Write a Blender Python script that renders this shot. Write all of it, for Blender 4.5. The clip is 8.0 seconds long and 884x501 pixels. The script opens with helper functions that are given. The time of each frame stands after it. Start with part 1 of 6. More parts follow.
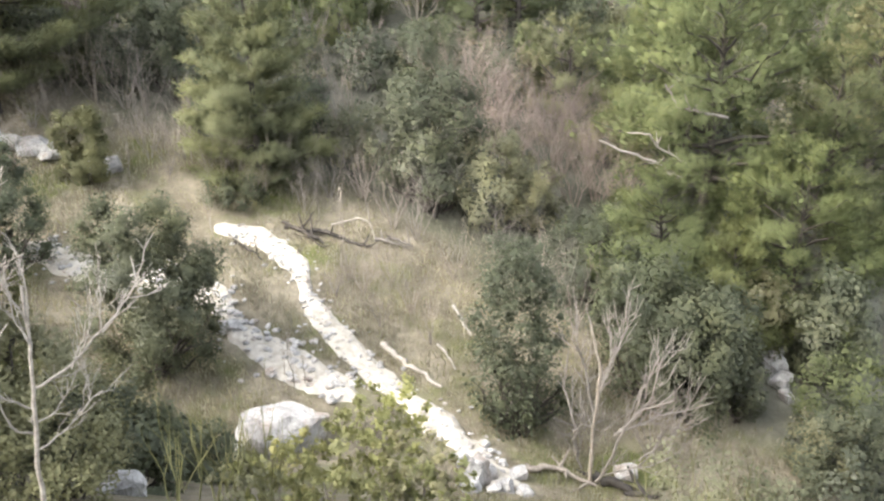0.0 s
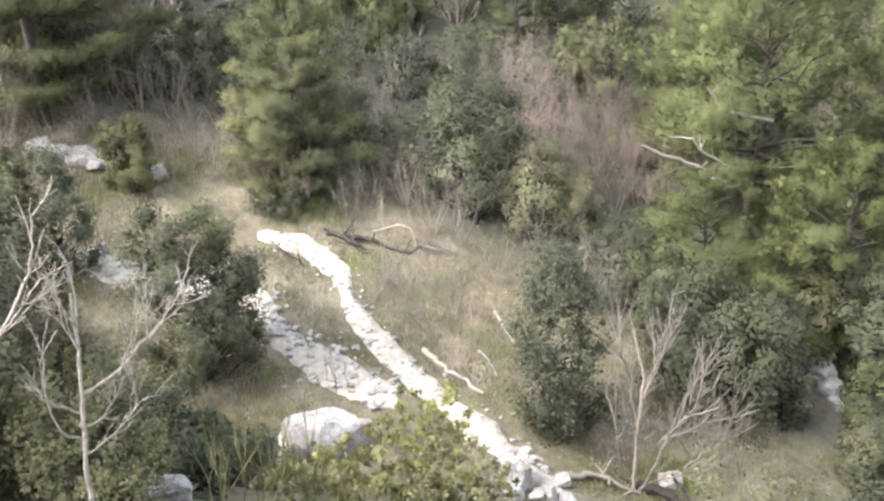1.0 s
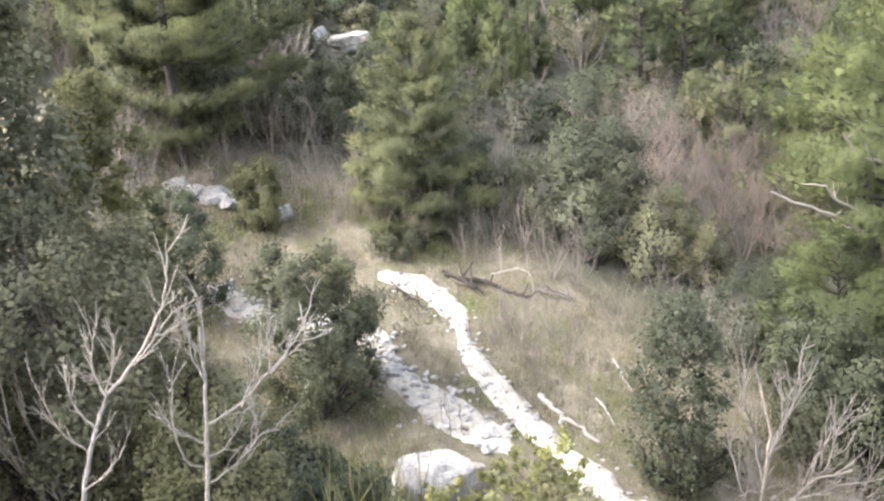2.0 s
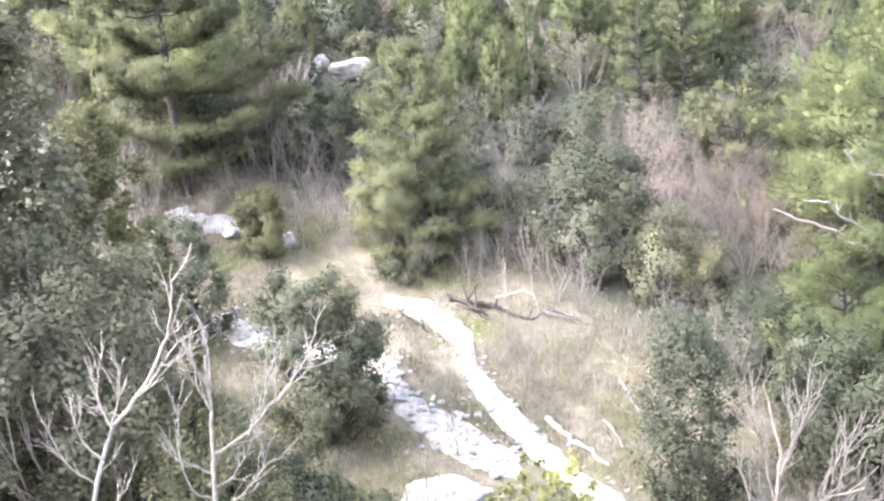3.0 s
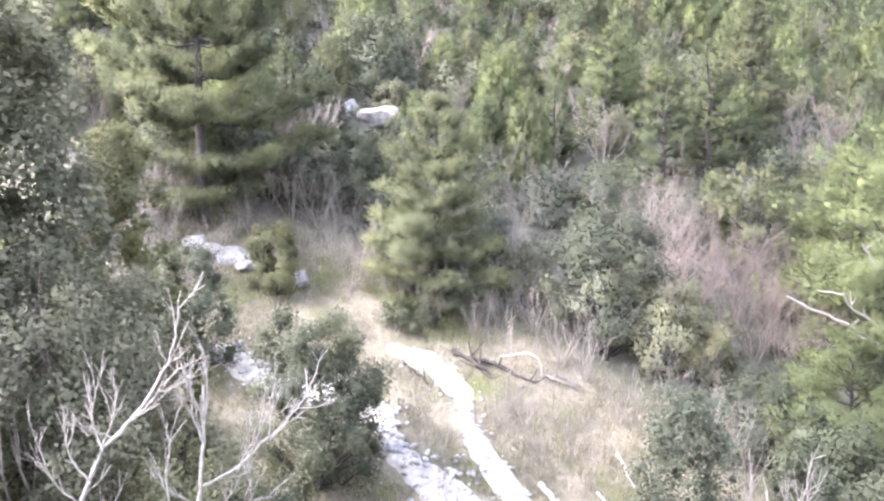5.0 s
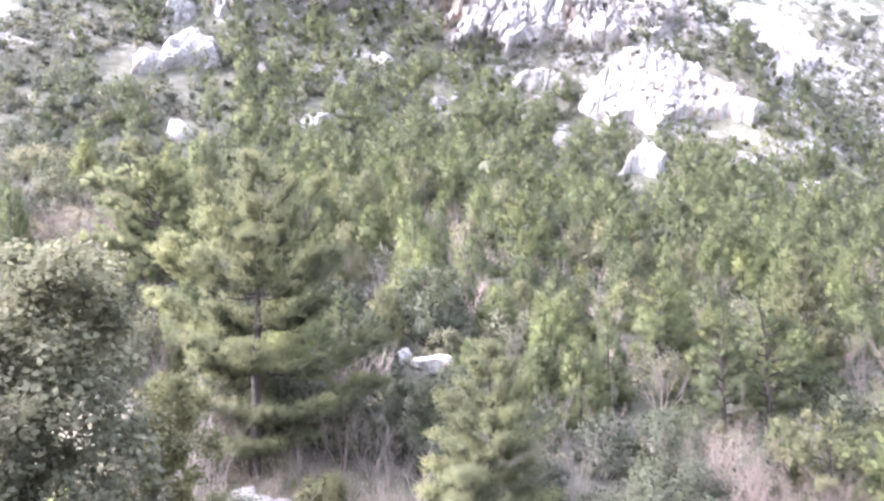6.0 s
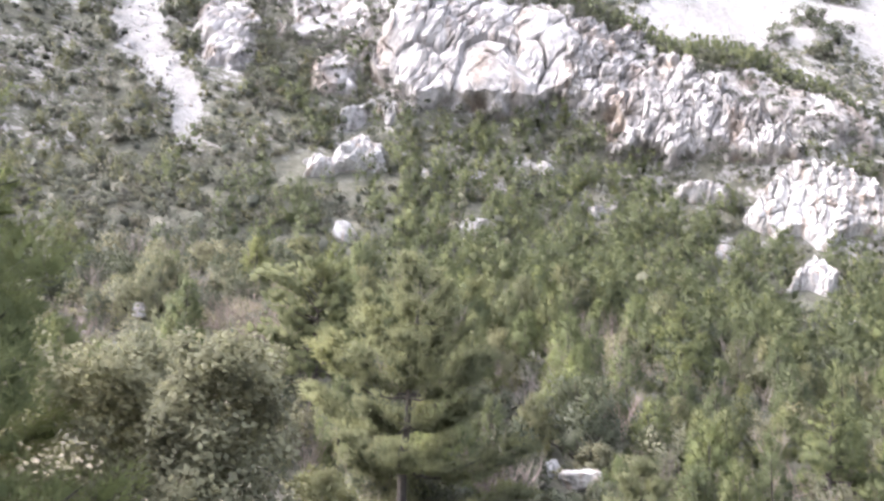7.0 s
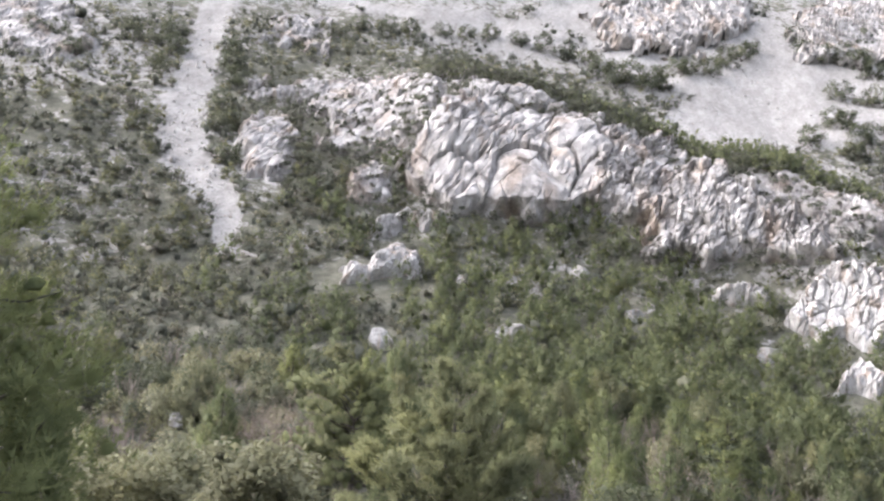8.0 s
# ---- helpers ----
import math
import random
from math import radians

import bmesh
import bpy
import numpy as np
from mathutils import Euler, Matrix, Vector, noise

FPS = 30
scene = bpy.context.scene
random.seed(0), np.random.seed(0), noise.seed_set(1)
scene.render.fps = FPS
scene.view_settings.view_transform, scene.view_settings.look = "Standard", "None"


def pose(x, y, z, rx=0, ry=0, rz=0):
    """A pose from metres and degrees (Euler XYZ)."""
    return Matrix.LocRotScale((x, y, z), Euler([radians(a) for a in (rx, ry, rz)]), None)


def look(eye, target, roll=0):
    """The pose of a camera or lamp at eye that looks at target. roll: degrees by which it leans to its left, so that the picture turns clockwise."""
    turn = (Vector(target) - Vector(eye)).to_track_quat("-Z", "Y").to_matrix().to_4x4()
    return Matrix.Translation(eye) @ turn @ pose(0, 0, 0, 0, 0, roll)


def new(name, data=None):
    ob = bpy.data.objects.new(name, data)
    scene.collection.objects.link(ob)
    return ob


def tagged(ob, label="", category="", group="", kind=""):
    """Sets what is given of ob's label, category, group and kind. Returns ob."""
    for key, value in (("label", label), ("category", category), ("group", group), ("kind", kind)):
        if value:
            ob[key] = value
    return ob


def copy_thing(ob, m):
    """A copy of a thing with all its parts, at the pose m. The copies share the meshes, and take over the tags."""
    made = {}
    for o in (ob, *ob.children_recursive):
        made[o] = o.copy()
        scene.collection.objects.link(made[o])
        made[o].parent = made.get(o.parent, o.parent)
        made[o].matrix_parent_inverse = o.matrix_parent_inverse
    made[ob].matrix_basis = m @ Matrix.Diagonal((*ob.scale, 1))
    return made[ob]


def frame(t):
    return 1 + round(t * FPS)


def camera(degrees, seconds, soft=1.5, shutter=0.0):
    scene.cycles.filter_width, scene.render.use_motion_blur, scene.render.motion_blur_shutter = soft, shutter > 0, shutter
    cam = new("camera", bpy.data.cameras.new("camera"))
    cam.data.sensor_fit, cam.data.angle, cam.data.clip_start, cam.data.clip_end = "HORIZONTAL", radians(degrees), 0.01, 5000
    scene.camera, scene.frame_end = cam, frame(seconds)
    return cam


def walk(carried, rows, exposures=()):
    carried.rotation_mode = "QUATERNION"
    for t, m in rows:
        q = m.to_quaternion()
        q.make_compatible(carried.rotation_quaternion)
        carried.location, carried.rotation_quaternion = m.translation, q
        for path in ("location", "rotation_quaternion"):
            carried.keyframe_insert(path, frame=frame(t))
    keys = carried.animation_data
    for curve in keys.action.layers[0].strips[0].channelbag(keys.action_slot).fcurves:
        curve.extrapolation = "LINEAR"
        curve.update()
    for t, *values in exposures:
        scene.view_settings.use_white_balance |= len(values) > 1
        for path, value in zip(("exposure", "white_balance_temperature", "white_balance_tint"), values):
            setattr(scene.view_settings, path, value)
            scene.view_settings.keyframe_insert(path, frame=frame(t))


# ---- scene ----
EYE = Vector((0.0, 0.0, 1.6))


def aim(az, el, roll):
    """A camera pose at the viewpoint: compass angle to the right of +y, angle above level, roll."""
    a, e = radians(az), radians(el)
    d = Vector((math.sin(a) * math.cos(e), math.cos(a) * math.cos(e), math.sin(e)))
    return look(EYE, EYE + d, roll)


cam = camera(52.0, 8.0, soft=2.35, shutter=0.2)
TURNS = [
    (0.0, 0.04, -19.99, -1.86),
    (0.5, -1.71, -19.11, -1.70),
    (1.0, -2.70, -19.49, -3.03),
    (1.5, -9.63, -16.43, -3.56),
    (1.7, -10.32, -16.69, -3.78),
    (2.8, -10.17, -14.62, -4.85),
    (3.0, -10.47, -14.77, -5.19),
    (3.5, -11.50, -14.46, -3.70),
    (4.0, -9.34, -13.80, -2.41),
    (4.2, -9.19, -12.74, -2.62),
    (5.3, -11.52, -9.66, 1.22),
    (5.5, -11.87, -4.20, -2.72),
    (6.0, -14.45, 4.19, -0.29),
    (6.5, -19.13, 7.68, 1.33),
    (7.0, -24.44, 10.58, 3.61),
    (7.5, -28.12, 16.56, 4.61),
    (8.0, -27.17, 17.12, 3.52),
]
walk(cam, [(t, aim(a, e, r)) for t, a, e, r in TURNS],
     exposures=[(0.0, 2.26, 6650, 8), (1.0, 2.26, 6500, 10), (1.7, 2.2, 6450, 10), (2.8, 3.0, 6000, 17), (4.2, 3.02, 5900, 19), (5.3, 3.05, 5800, 22),
                (6.0, 3.1, 5850, 25), (6.5, 2.64, 6050, 21), (7.0, 2.41, 6250, 18), (7.5, 2.4, 6250, 16), (8.0, 1.86, 6300, 15)])

# ---- light: hazy winter daylight ----
SUN_EL, SUN_AZ = radians(42), radians(-118)      # azimuth to the right of +y
world = bpy.data.worlds.new("sky")
scene.world = world
world.use_nodes = True
wn = world.node_tree.nodes
sky = wn.new("ShaderNodeTexSky")
sky.sky_type, sky.sun_disc = "NISHITA", False
sky.sun_elevation, sky.sun_rotation = SUN_EL, SUN_AZ
sky.dust_density, sky.air_density = 4.0, 1.0
wn["Background"].inputs["Strength"].default_value = 0.15
haze = wn.new("ShaderNodeHueSaturation")          # thin cloud whitens the blue
haze.inputs["Saturation"].default_value = 0.4
world.node_tree.links.new(sky.outputs["Color"], haze.inputs["Color"])
world.node_tree.links.new(haze.outputs["Color"], wn["Background"].inputs["Color"])
sun = new("sun", bpy.data.lights.new("sun", "SUN"))
sun.data.energy, sun.data.angle, sun.data.color = 0.85, radians(42), (1.0, 0.96, 0.90)
sd = Vector((math.sin(SUN_AZ) * math.cos(SUN_EL), math.cos(SUN_AZ) * math.cos(SUN_EL), math.sin(SUN_EL)))
sun.matrix_world = look(sd * 50, (0, 0, 0))


# ---- materials ----
def mat(name):
    m = bpy.data.materials.new(name)
    m.use_nodes = True
    nt = m.node_tree
    return m, nt, nt.nodes["Principled BSDF"]


def node(nt, kind, links=(), **values):
    n = nt.nodes.new(kind)
    for k, v in values.items():
        n.inputs[k.replace("_", " ")].default_value = v
    for sock, src in links:
        nt.links.new(src, n.inputs[sock])
    return n


def ramp(nt, fac, stops):
    n = nt.nodes.new("ShaderNodeValToRGB")
    nt.links.new(fac, n.inputs["Fac"])
    e = n.color_ramp.elements
    while len(e) < len(stops):
        e.new(0.5)
    for el, (p, c) in zip(e, stops):
        el.position, el.color = p, (*c, 1)
    return n.outputs["Color"]


def mix(nt, fac, a, b, mode="MIX"):
    n = nt.nodes.new("ShaderNodeMix")
    n.data_type, n.blend_type = "RGBA", mode
    for sock, v in ((n.inputs[0], fac), (n.inputs[6], a), (n.inputs[7], b)):
        if hasattr(v, "links"):
            nt.links.new(v, sock)
        elif isinstance(v, tuple):
            sock.default_value = (*v, 1)
        else:
            sock.default_value = v
    return n.outputs[2]


def noise_fac(nt, scale, detail=4.0, rough=0.6, vec=None):
    n = node(nt, "ShaderNodeTexNoise", Scale=scale, Detail=detail, Roughness=rough)
    if vec:
        nt.links.new(vec, n.inputs["Vector"])
    return n.outputs["Fac"]


def world_pos(nt):
    return nt.nodes.new("ShaderNodeNewGeometry").outputs["Position"]


def bump(nt, bsdf, fac, strength, distance):
    b = node(nt, "ShaderNodeBump", [("Height", fac)], Strength=strength, Distance=distance)
    nt.links.new(b.outputs["Normal"], bsdf.inputs["Normal"])


def leaf_material(name, dark, mid, light, through_light=0.52, rough=0.7, grain=9.0):
    """Foliage: every leaf and every plant a little different, with light passing through."""
    m, nt, b = mat(name)
    g = nt.nodes.new("ShaderNodeNewGeometry")
    o = nt.nodes.new("ShaderNodeObjectInfo")
    n = noise_fac(nt, 2.2, 3, 0.6, g.outputs["Position"])
    add = nt.nodes.new("ShaderNodeMath")
    add.operation = "MULTIPLY_ADD"
    nt.links.new(g.outputs["Random Per Island"], add.inputs[0])
    add.inputs[1].default_value = 0.07
    nt.links.new(n, add.inputs[2])
    v = nt.nodes.new("ShaderNodeTexVoronoi")           # the single leaves and needle sprays of a clump
    v.inputs["Scale"].default_value = grain
    v.inputs["Randomness"].default_value = 1.0
    nt.links.new(g.outputs["Position"], v.inputs["Vector"])
    sep = nt.nodes.new("ShaderNodeSeparateColor")
    nt.links.new(v.outputs["Color"], sep.inputs[0])
    ad2 = nt.nodes.new("ShaderNodeMath")
    ad2.operation = "MULTIPLY_ADD"
    nt.links.new(sep.outputs[0], ad2.inputs[0])
    ad2.inputs[1].default_value = 0.07
    nt.links.new(add.outputs[0], ad2.inputs[2])
    bump(nt, b, v.outputs["Distance"], 0.15, 0.5 / grain)
    c = ramp(nt, ad2.outputs[0], [(0.30, dark), (0.57, mid), (0.88, light)])
    plant = ramp(nt, noise_fac(nt, 0.33, 3, 0.6, g.outputs["Position"]), [(0.34, (0.74, 0.76, 0.78)), (0.5, (1.0, 1.0, 1.0)), (0.66, (1.2, 1.17, 1.05))])
    c = mix(nt, 1.0, c, plant, "MULTIPLY")
    tint = ramp(nt, o.outputs["Random"], [(0.0, (0.82, 0.84, 0.84)), (0.25, (0.97, 1.0, 0.96)), (0.5, (1.08, 1.05, 0.98)), (0.75, (0.92, 0.94, 0.98)), (1.0, (1.08, 1.1, 1.0))])
    c = mix(nt, 1.0, c, tint, "MULTIPLY")
    nt.links.new(c, b.inputs["Base Color"])
    b.inputs["Roughness"].default_value = rough
    b.inputs["Specular IOR Level"].default_value = 0.35
    t = nt.nodes.new("ShaderNodeBsdfTranslucent")
    nt.links.new(c, t.inputs["Color"])
    ms = nt.nodes.new("ShaderNodeMixShader")
    ms.inputs[0].default_value = through_light
    nt.links.new(b.outputs[0], ms.inputs[1])
    nt.links.new(t.outputs[0], ms.inputs[2])
    nt.links.new(ms.outputs[0], nt.nodes["Material Output"].inputs["Surface"])
    return m


def twig_material(name, dark, light, scale=6.0):
    m, nt, b = mat(name)
    p = world_pos(nt)
    o = nt.nodes.new("ShaderNodeObjectInfo")
    c = ramp(nt, noise_fac(nt, scale, 5, 0.65, p), [(0.3, dark), (0.7, light)])
    tint = ramp(nt, o.outputs["Random"], [(0.0, (0.85, 0.85, 0.87)), (1.0, (1.15, 1.1, 1.05))])
    nt.links.new(mix(nt, 1.0, c, tint, "MULTIPLY"), b.inputs["Base Color"])
    b.inputs["Roughness"].default_value = 0.85
    bump(nt, b, noise_fac(nt, 30, 3, 0.6, p), 0.4, 0.01)
    return m


def rock_material(name, dark, mid, light, scale=0.5, streak=0.35, crack=0.55):
    """Grey-white limestone: pale faces, dark weather streaks down the slope, ochre stains, cracks."""
    m, nt, b = mat(name)
    p = world_pos(nt)
    big = ramp(nt, noise_fac(nt, scale, 6, 0.65, p), [(0.30, dark), (0.48, mid), (0.62, light)])
    st = nt.nodes.new("ShaderNodeVectorMath")
    st.operation = "MULTIPLY"
    nt.links.new(p, st.inputs[0])
    st.inputs[1].default_value = (1.6, 1.6, 0.22)
    s2 = ramp(nt, noise_fac(nt, scale * 1.5, 5, 0.7, st.outputs[0]), [(0.40, (0.45, 0.44, 0.44)), (0.55, (1, 1, 1))])
    c = mix(nt, streak, big, s2, "MULTIPLY")
    oc = ramp(nt, noise_fac(nt, scale * 0.6, 3, 0.5, st.outputs[0]), [(0.52, (1, 1, 1)), (0.68, (0.86, 0.74, 0.64))])
    c = mix(nt, 0.85, c, oc, "MULTIPLY")
    v = nt.nodes.new("ShaderNodeTexVoronoi")
    v.feature = "DISTANCE_TO_EDGE"
    v.inputs["Scale"].default_value = scale * 2.2
    nt.links.new(st.outputs[0], v.inputs["Vector"])
    cr = ramp(nt, v.outputs["Distance"], [(0.0, (0.35, 0.34, 0.33)), (0.05, (1, 1, 1))])
    c = mix(nt, crack, c, cr, "MULTIPLY")
    nt.links.new(c, b.inputs["Base Color"])
    b.inputs["Roughness"].default_value = 0.9
    b.inputs["Specular IOR Level"].default_value = 0.2
    bump(nt, b, noise_fac(nt, scale * 6, 6, 0.7, p), 0.7, 0.25 / scale * 0.3)
    return m


def ground_material():
    """Dry winter grass over stony soil near by; litter, scrub and broken limestone higher up (attribute 'scree' marks the stone runs)."""
    m, nt, b = mat("hillside_ground")
    p = world_pos(nt)
    soil = ramp(nt, noise_fac(nt, 0.9, 6, 0.65, p), [(0.32, (0.145, 0.127, 0.097)), (0.5, (0.23, 0.205, 0.16)), (0.68, (0.315, 0.285, 0.23))])
    fine = ramp(nt, noise_fac(nt, 9, 4, 0.7, p), [(0.3, (0.7, 0.7, 0.68)), (0.7, (1.15, 1.12, 1.05))])
    soil = mix(nt, 0.8, soil, fine, "MULTIPLY")
    green = ramp(nt, noise_fac(nt, 0.35, 4, 0.6, p), [(0.5, (0, 0, 0)), (0.66, (1, 1, 1))])
    soil = mix(nt, green, soil, (0.14, 0.15, 0.06))
    att = nt.nodes.new("ShaderNodeAttribute")
    att.attribute_name = "wood"
    litter = ramp(nt, noise_fac(nt, 0.5, 6, 0.7, p), [(0.35, (0.082, 0.082, 0.064)), (0.55, (0.14, 0.138, 0.11)), (0.75, (0.235, 0.224, 0.188))])
    c = mix(nt, att.outputs["Fac"], soil, litter)
    at2 = nt.nodes.new("ShaderNodeAttribute")
    at2.attribute_name = "scree"
    stone = ramp(nt, noise_fac(nt, 1.2, 8, 0.75, p), [(0.3, (0.23, 0.222, 0.216)), (0.6, (0.36, 0.349, 0.339))])
    runs = nt.nodes.new("ShaderNodeVectorMath")       # gullies and sorted stones in long runs down the slope
    runs.operation = "MULTIPLY"
    nt.links.new(p, runs.inputs[0])
    runs.inputs[1].default_value = (1.0, 0.5, 0.2)
    stone = mix(nt, 0.8, stone, ramp(nt, noise_fac(nt, 0.5, 6, 0.7, runs.outputs[0]), [(0.38, (0.78, 0.77, 0.76)), (0.6, (1.1, 1.1, 1.1))]), "MULTIPLY")
    stone = mix(nt, 0.7, stone, ramp(nt, noise_fac(nt, 0.09, 4, 0.6, p), [(0.36, (0.84, 0.84, 0.84)), (0.6, (1.08, 1.08, 1.08))]), "MULTIPLY")
    edge = nt.nodes.new("ShaderNodeMath")
    edge.operation = "MULTIPLY_ADD"
    nt.links.new(noise_fac(nt, 0.45, 6, 0.75, p), edge.inputs[0])
    edge.inputs[1].default_value = 1.2
    nt.links.new(at2.outputs["Fac"], edge.inputs[2])
    sc = nt.nodes.new("ShaderNodeMath")
    sc.operation = "SUBTRACT"
    nt.links.new(edge.outputs[0], sc.inputs[0])
    sc.inputs[1].default_value = 0.5
    e2 = ramp(nt, sc.outputs[0], [(0.50, (0, 0, 0)), (0.58, (1, 1, 1))])
    c = mix(nt, e2, c, stone)
    nt.links.new(c, b.inputs["Base Color"])
    b.inputs["Roughness"].default_value = 0.95
    b.inputs["Specular IOR Level"].default_value = 0.15
    bump(nt, b, noise_fac(nt, 5, 7, 0.7, p), 0.8, 0.15)
    return m


def stone_trail_material():
    m, nt, b = mat("trail_stones")
    p = world_pos(nt)
    c = ramp(nt, noise_fac(nt, 3.0, 6, 0.7, p), [(0.3, (0.36, 0.328, 0.28)), (0.5, (0.52, 0.485, 0.43)), (0.7, (0.62, 0.59, 0.54))])
    v = nt.nodes.new("ShaderNodeTexVoronoi")
    v.inputs["Scale"].default_value = 4.0
    nt.links.new(p, v.inputs["Vector"])
    c = mix(nt, 0.35, c, ramp(nt, v.outputs["Distance"], [(0.2, (1, 1, 1)), (0.75, (0.6, 0.56, 0.5))]), "MULTIPLY")
    nt.links.new(c, b.inputs["Base Color"])
    b.inputs["Roughness"].default_value = 0.92
    b.inputs["Specular IOR Level"].default_value = 0.2
    bump(nt, b, v.outputs["Distance"], 0.6, 0.08)
    return m


M_GROUND = ground_material()
M_TRAIL = stone_trail_material()
M_CLIFF = rock_material("limestone_cliff", (0.19, 0.181, 0.176), (0.372, 0.356, 0.348), (0.525, 0.506, 0.495), 0.22, 0.7, 0.12)
M_LEDGE = rock_material("bright_limestone_ledge", (0.28, 0.27, 0.264), (0.44, 0.427, 0.418), (0.56, 0.546, 0.534), 0.7, 0.45, 0.25)
M_ROCK = rock_material("limestone_boulder", (0.29, 0.285, 0.28), (0.43, 0.42, 0.412), (0.56, 0.548, 0.535), 1.4, 0.45)
M_PINE = leaf_material("pine_needles", (0.104, 0.120, 0.060), (0.158, 0.177, 0.092), (0.228, 0.246, 0.132))
M_PINE_DARK = leaf_material("olive_pine_needles", (0.122, 0.126, 0.07), (0.185, 0.186, 0.104), (0.262, 0.258, 0.148))
M_YOUNG = leaf_material("young_pine_needles", (0.114, 0.134, 0.062), (0.177, 0.198, 0.094), (0.255, 0.274, 0.136))
M_OAK = leaf_material("holm_oak_leaves", (0.056, 0.064, 0.042), (0.100, 0.110, 0.070), (0.215, 0.222, 0.150), 0.35, 0.45)
M_CEDAR = leaf_material("light_olive_needles", (0.18, 0.19, 0.10), (0.252, 0.26, 0.142), (0.33, 0.335, 0.19), 0.6)
M_BROWN = leaf_material("brown_scrub_twigs", (0.098, 0.097, 0.08), (0.136, 0.133, 0.11), (0.19, 0.186, 0.156), 0.3)
M_SCRUB = leaf_material("dark_scrub_leaves", (0.080, 0.087, 0.069), (0.114, 0.121, 0.095), (0.160, 0.167, 0.131), 0.4)
M_OLIVE = leaf_material("olive_grey_leaves", (0.145, 0.144, 0.094), (0.215, 0.212, 0.138), (0.33, 0.324, 0.216), 0.45)
M_YELLOW = leaf_material("yellow_green_leaves", (0.132, 0.134, 0.066), (0.222, 0.222, 0.116), (0.33, 0.325, 0.185))
M_GRASS = leaf_material("dry_grass_blades", (0.19, 0.17, 0.127), (0.31, 0.28, 0.217), (0.43, 0.393, 0.315), 0.3, 0.8)
M_BARK = twig_material("pine_bark", (0.03, 0.027, 0.024), (0.085, 0.073, 0.062))
M_PALE = twig_material("pale_bare_bark", (0.26, 0.24, 0.21), (0.46, 0.43, 0.385))
M_ASH = twig_material("ash_bare_bark", (0.20, 0.178, 0.155), (0.38, 0.345, 0.31))
M_NEAR = twig_material("silver_grey_bare_bark", (0.20, 0.186, 0.17), (0.43, 0.405, 0.375), 14.0)
M_FORE = leaf_material("light_green_leaves", (0.16, 0.165, 0.075), (0.27, 0.272, 0.13), (0.42, 0.415, 0.23), 0.45)
M_GREY = twig_material("grey_bare_twigs", (0.17, 0.15, 0.13), (0.34, 0.31, 0.28))
M_RUSSET = twig_material("russet_bare_twigs", (0.17, 0.138, 0.12), (0.32, 0.272, 0.242))


# ---- the lie of the land ----
def softplus(x, w):
    return np.where(x / w > 30, x, w * np.log1p(np.exp(np.minimum(x / w, 30))))


def vnoise(x, y, scale, seed):
    """Smooth value noise on arrays, about -1 to 1."""
    x, y = np.asarray(x, float) / scale + seed * 17.3, np.asarray(y, float) / scale - seed * 9.1
    i, j = np.floor(x), np.floor(y)
    u, v = x - i, y - j
    u, v = u * u * (3 - 2 * u), v * v * (3 - 2 * v)

    def h(a, b):
        s = np.sin(a * 127.1 + b * 311.7 + seed * 74.7) * 43758.5453
        return (s - np.floor(s)) * 2 - 1
    return (h(i, j) * (1 - u) + h(i + 1, j) * u) * (1 - v) + (h(i, j + 1) * (1 - u) + h(i + 1, j + 1) * u) * v


def fractal(x, y, scale, seed, octaves=4):
    return sum(vnoise(x, y, scale / 2 ** k, seed + k) * 0.55 ** k for k in range(octaves))


def polar(x, y):
    return np.degrees(np.arctan2(x, y)), np.hypot(x, y)


def knob(az, r):
    """How far the limestone shoulder stands out of the mountainside."""
    side = 13 * np.exp(-((az + 22) / 9.0) ** 4) + 17 * np.exp(-((az + 2) / 11.0) ** 4)
    foot = 138 + 0.25 * np.clip(-az - 5, -15, 25) + 3 * vnoise(az, r * 0, 4, 5)
    crest = 152 + 0.65 * np.clip(-az - 3, -10, 30)
    front = 1 / (1 + np.exp(-(r - foot) / 3.2))
    return side * front * np.exp(-((np.maximum(r, crest) - crest) / 20) ** 2)


def land(x, y):
    """Ground height: our own bank falling into a gully, then the long slope that steepens into the mountain."""
    x, y = np.asarray(x, float), np.asarray(y, float)
    az, r = polar(x, y)
    d = -0.574 * x + 0.819 * y
    d = 700 * np.tanh(d / 700)
    slope = -21.9 + 0.4 * d + 0.10 * softplus(d - 70, 8) + 0.55 * softplus(d - 118, 5)
    slope = slope + knob(az, r) + 0.35 * softplus(r - 205, 10) * np.exp(-((az + 15) / 70) ** 4)
    q = 0.17 * x + 0.985 * y
    bank = -0.2 - 0.68 * softplus(q - 1.2, 0.8) - 0.25 * np.tanh((q - 1) / 30) * 30 * (q < 1)
    k = 0.8
    low = softplus((slope - bank) / k, 1.0) * k + bank
    rough = np.clip((r - 4) / 20, 0, 1)
    return low + rough * (0.35 * fractal(x, y, 6, 1) + np.clip((r - 45) / 60, 0, 1) * 1.5 * fractal(x, y, 22, 7))


def place(x, y, dz=0.0):
    return Vector((x, y, float(land(x, y)) + dz))


def at(az, r):
    """Plan position from the compass angle and the distance from the viewpoint."""
    a = radians(az)
    return r * math.sin(a), r * math.cos(a)


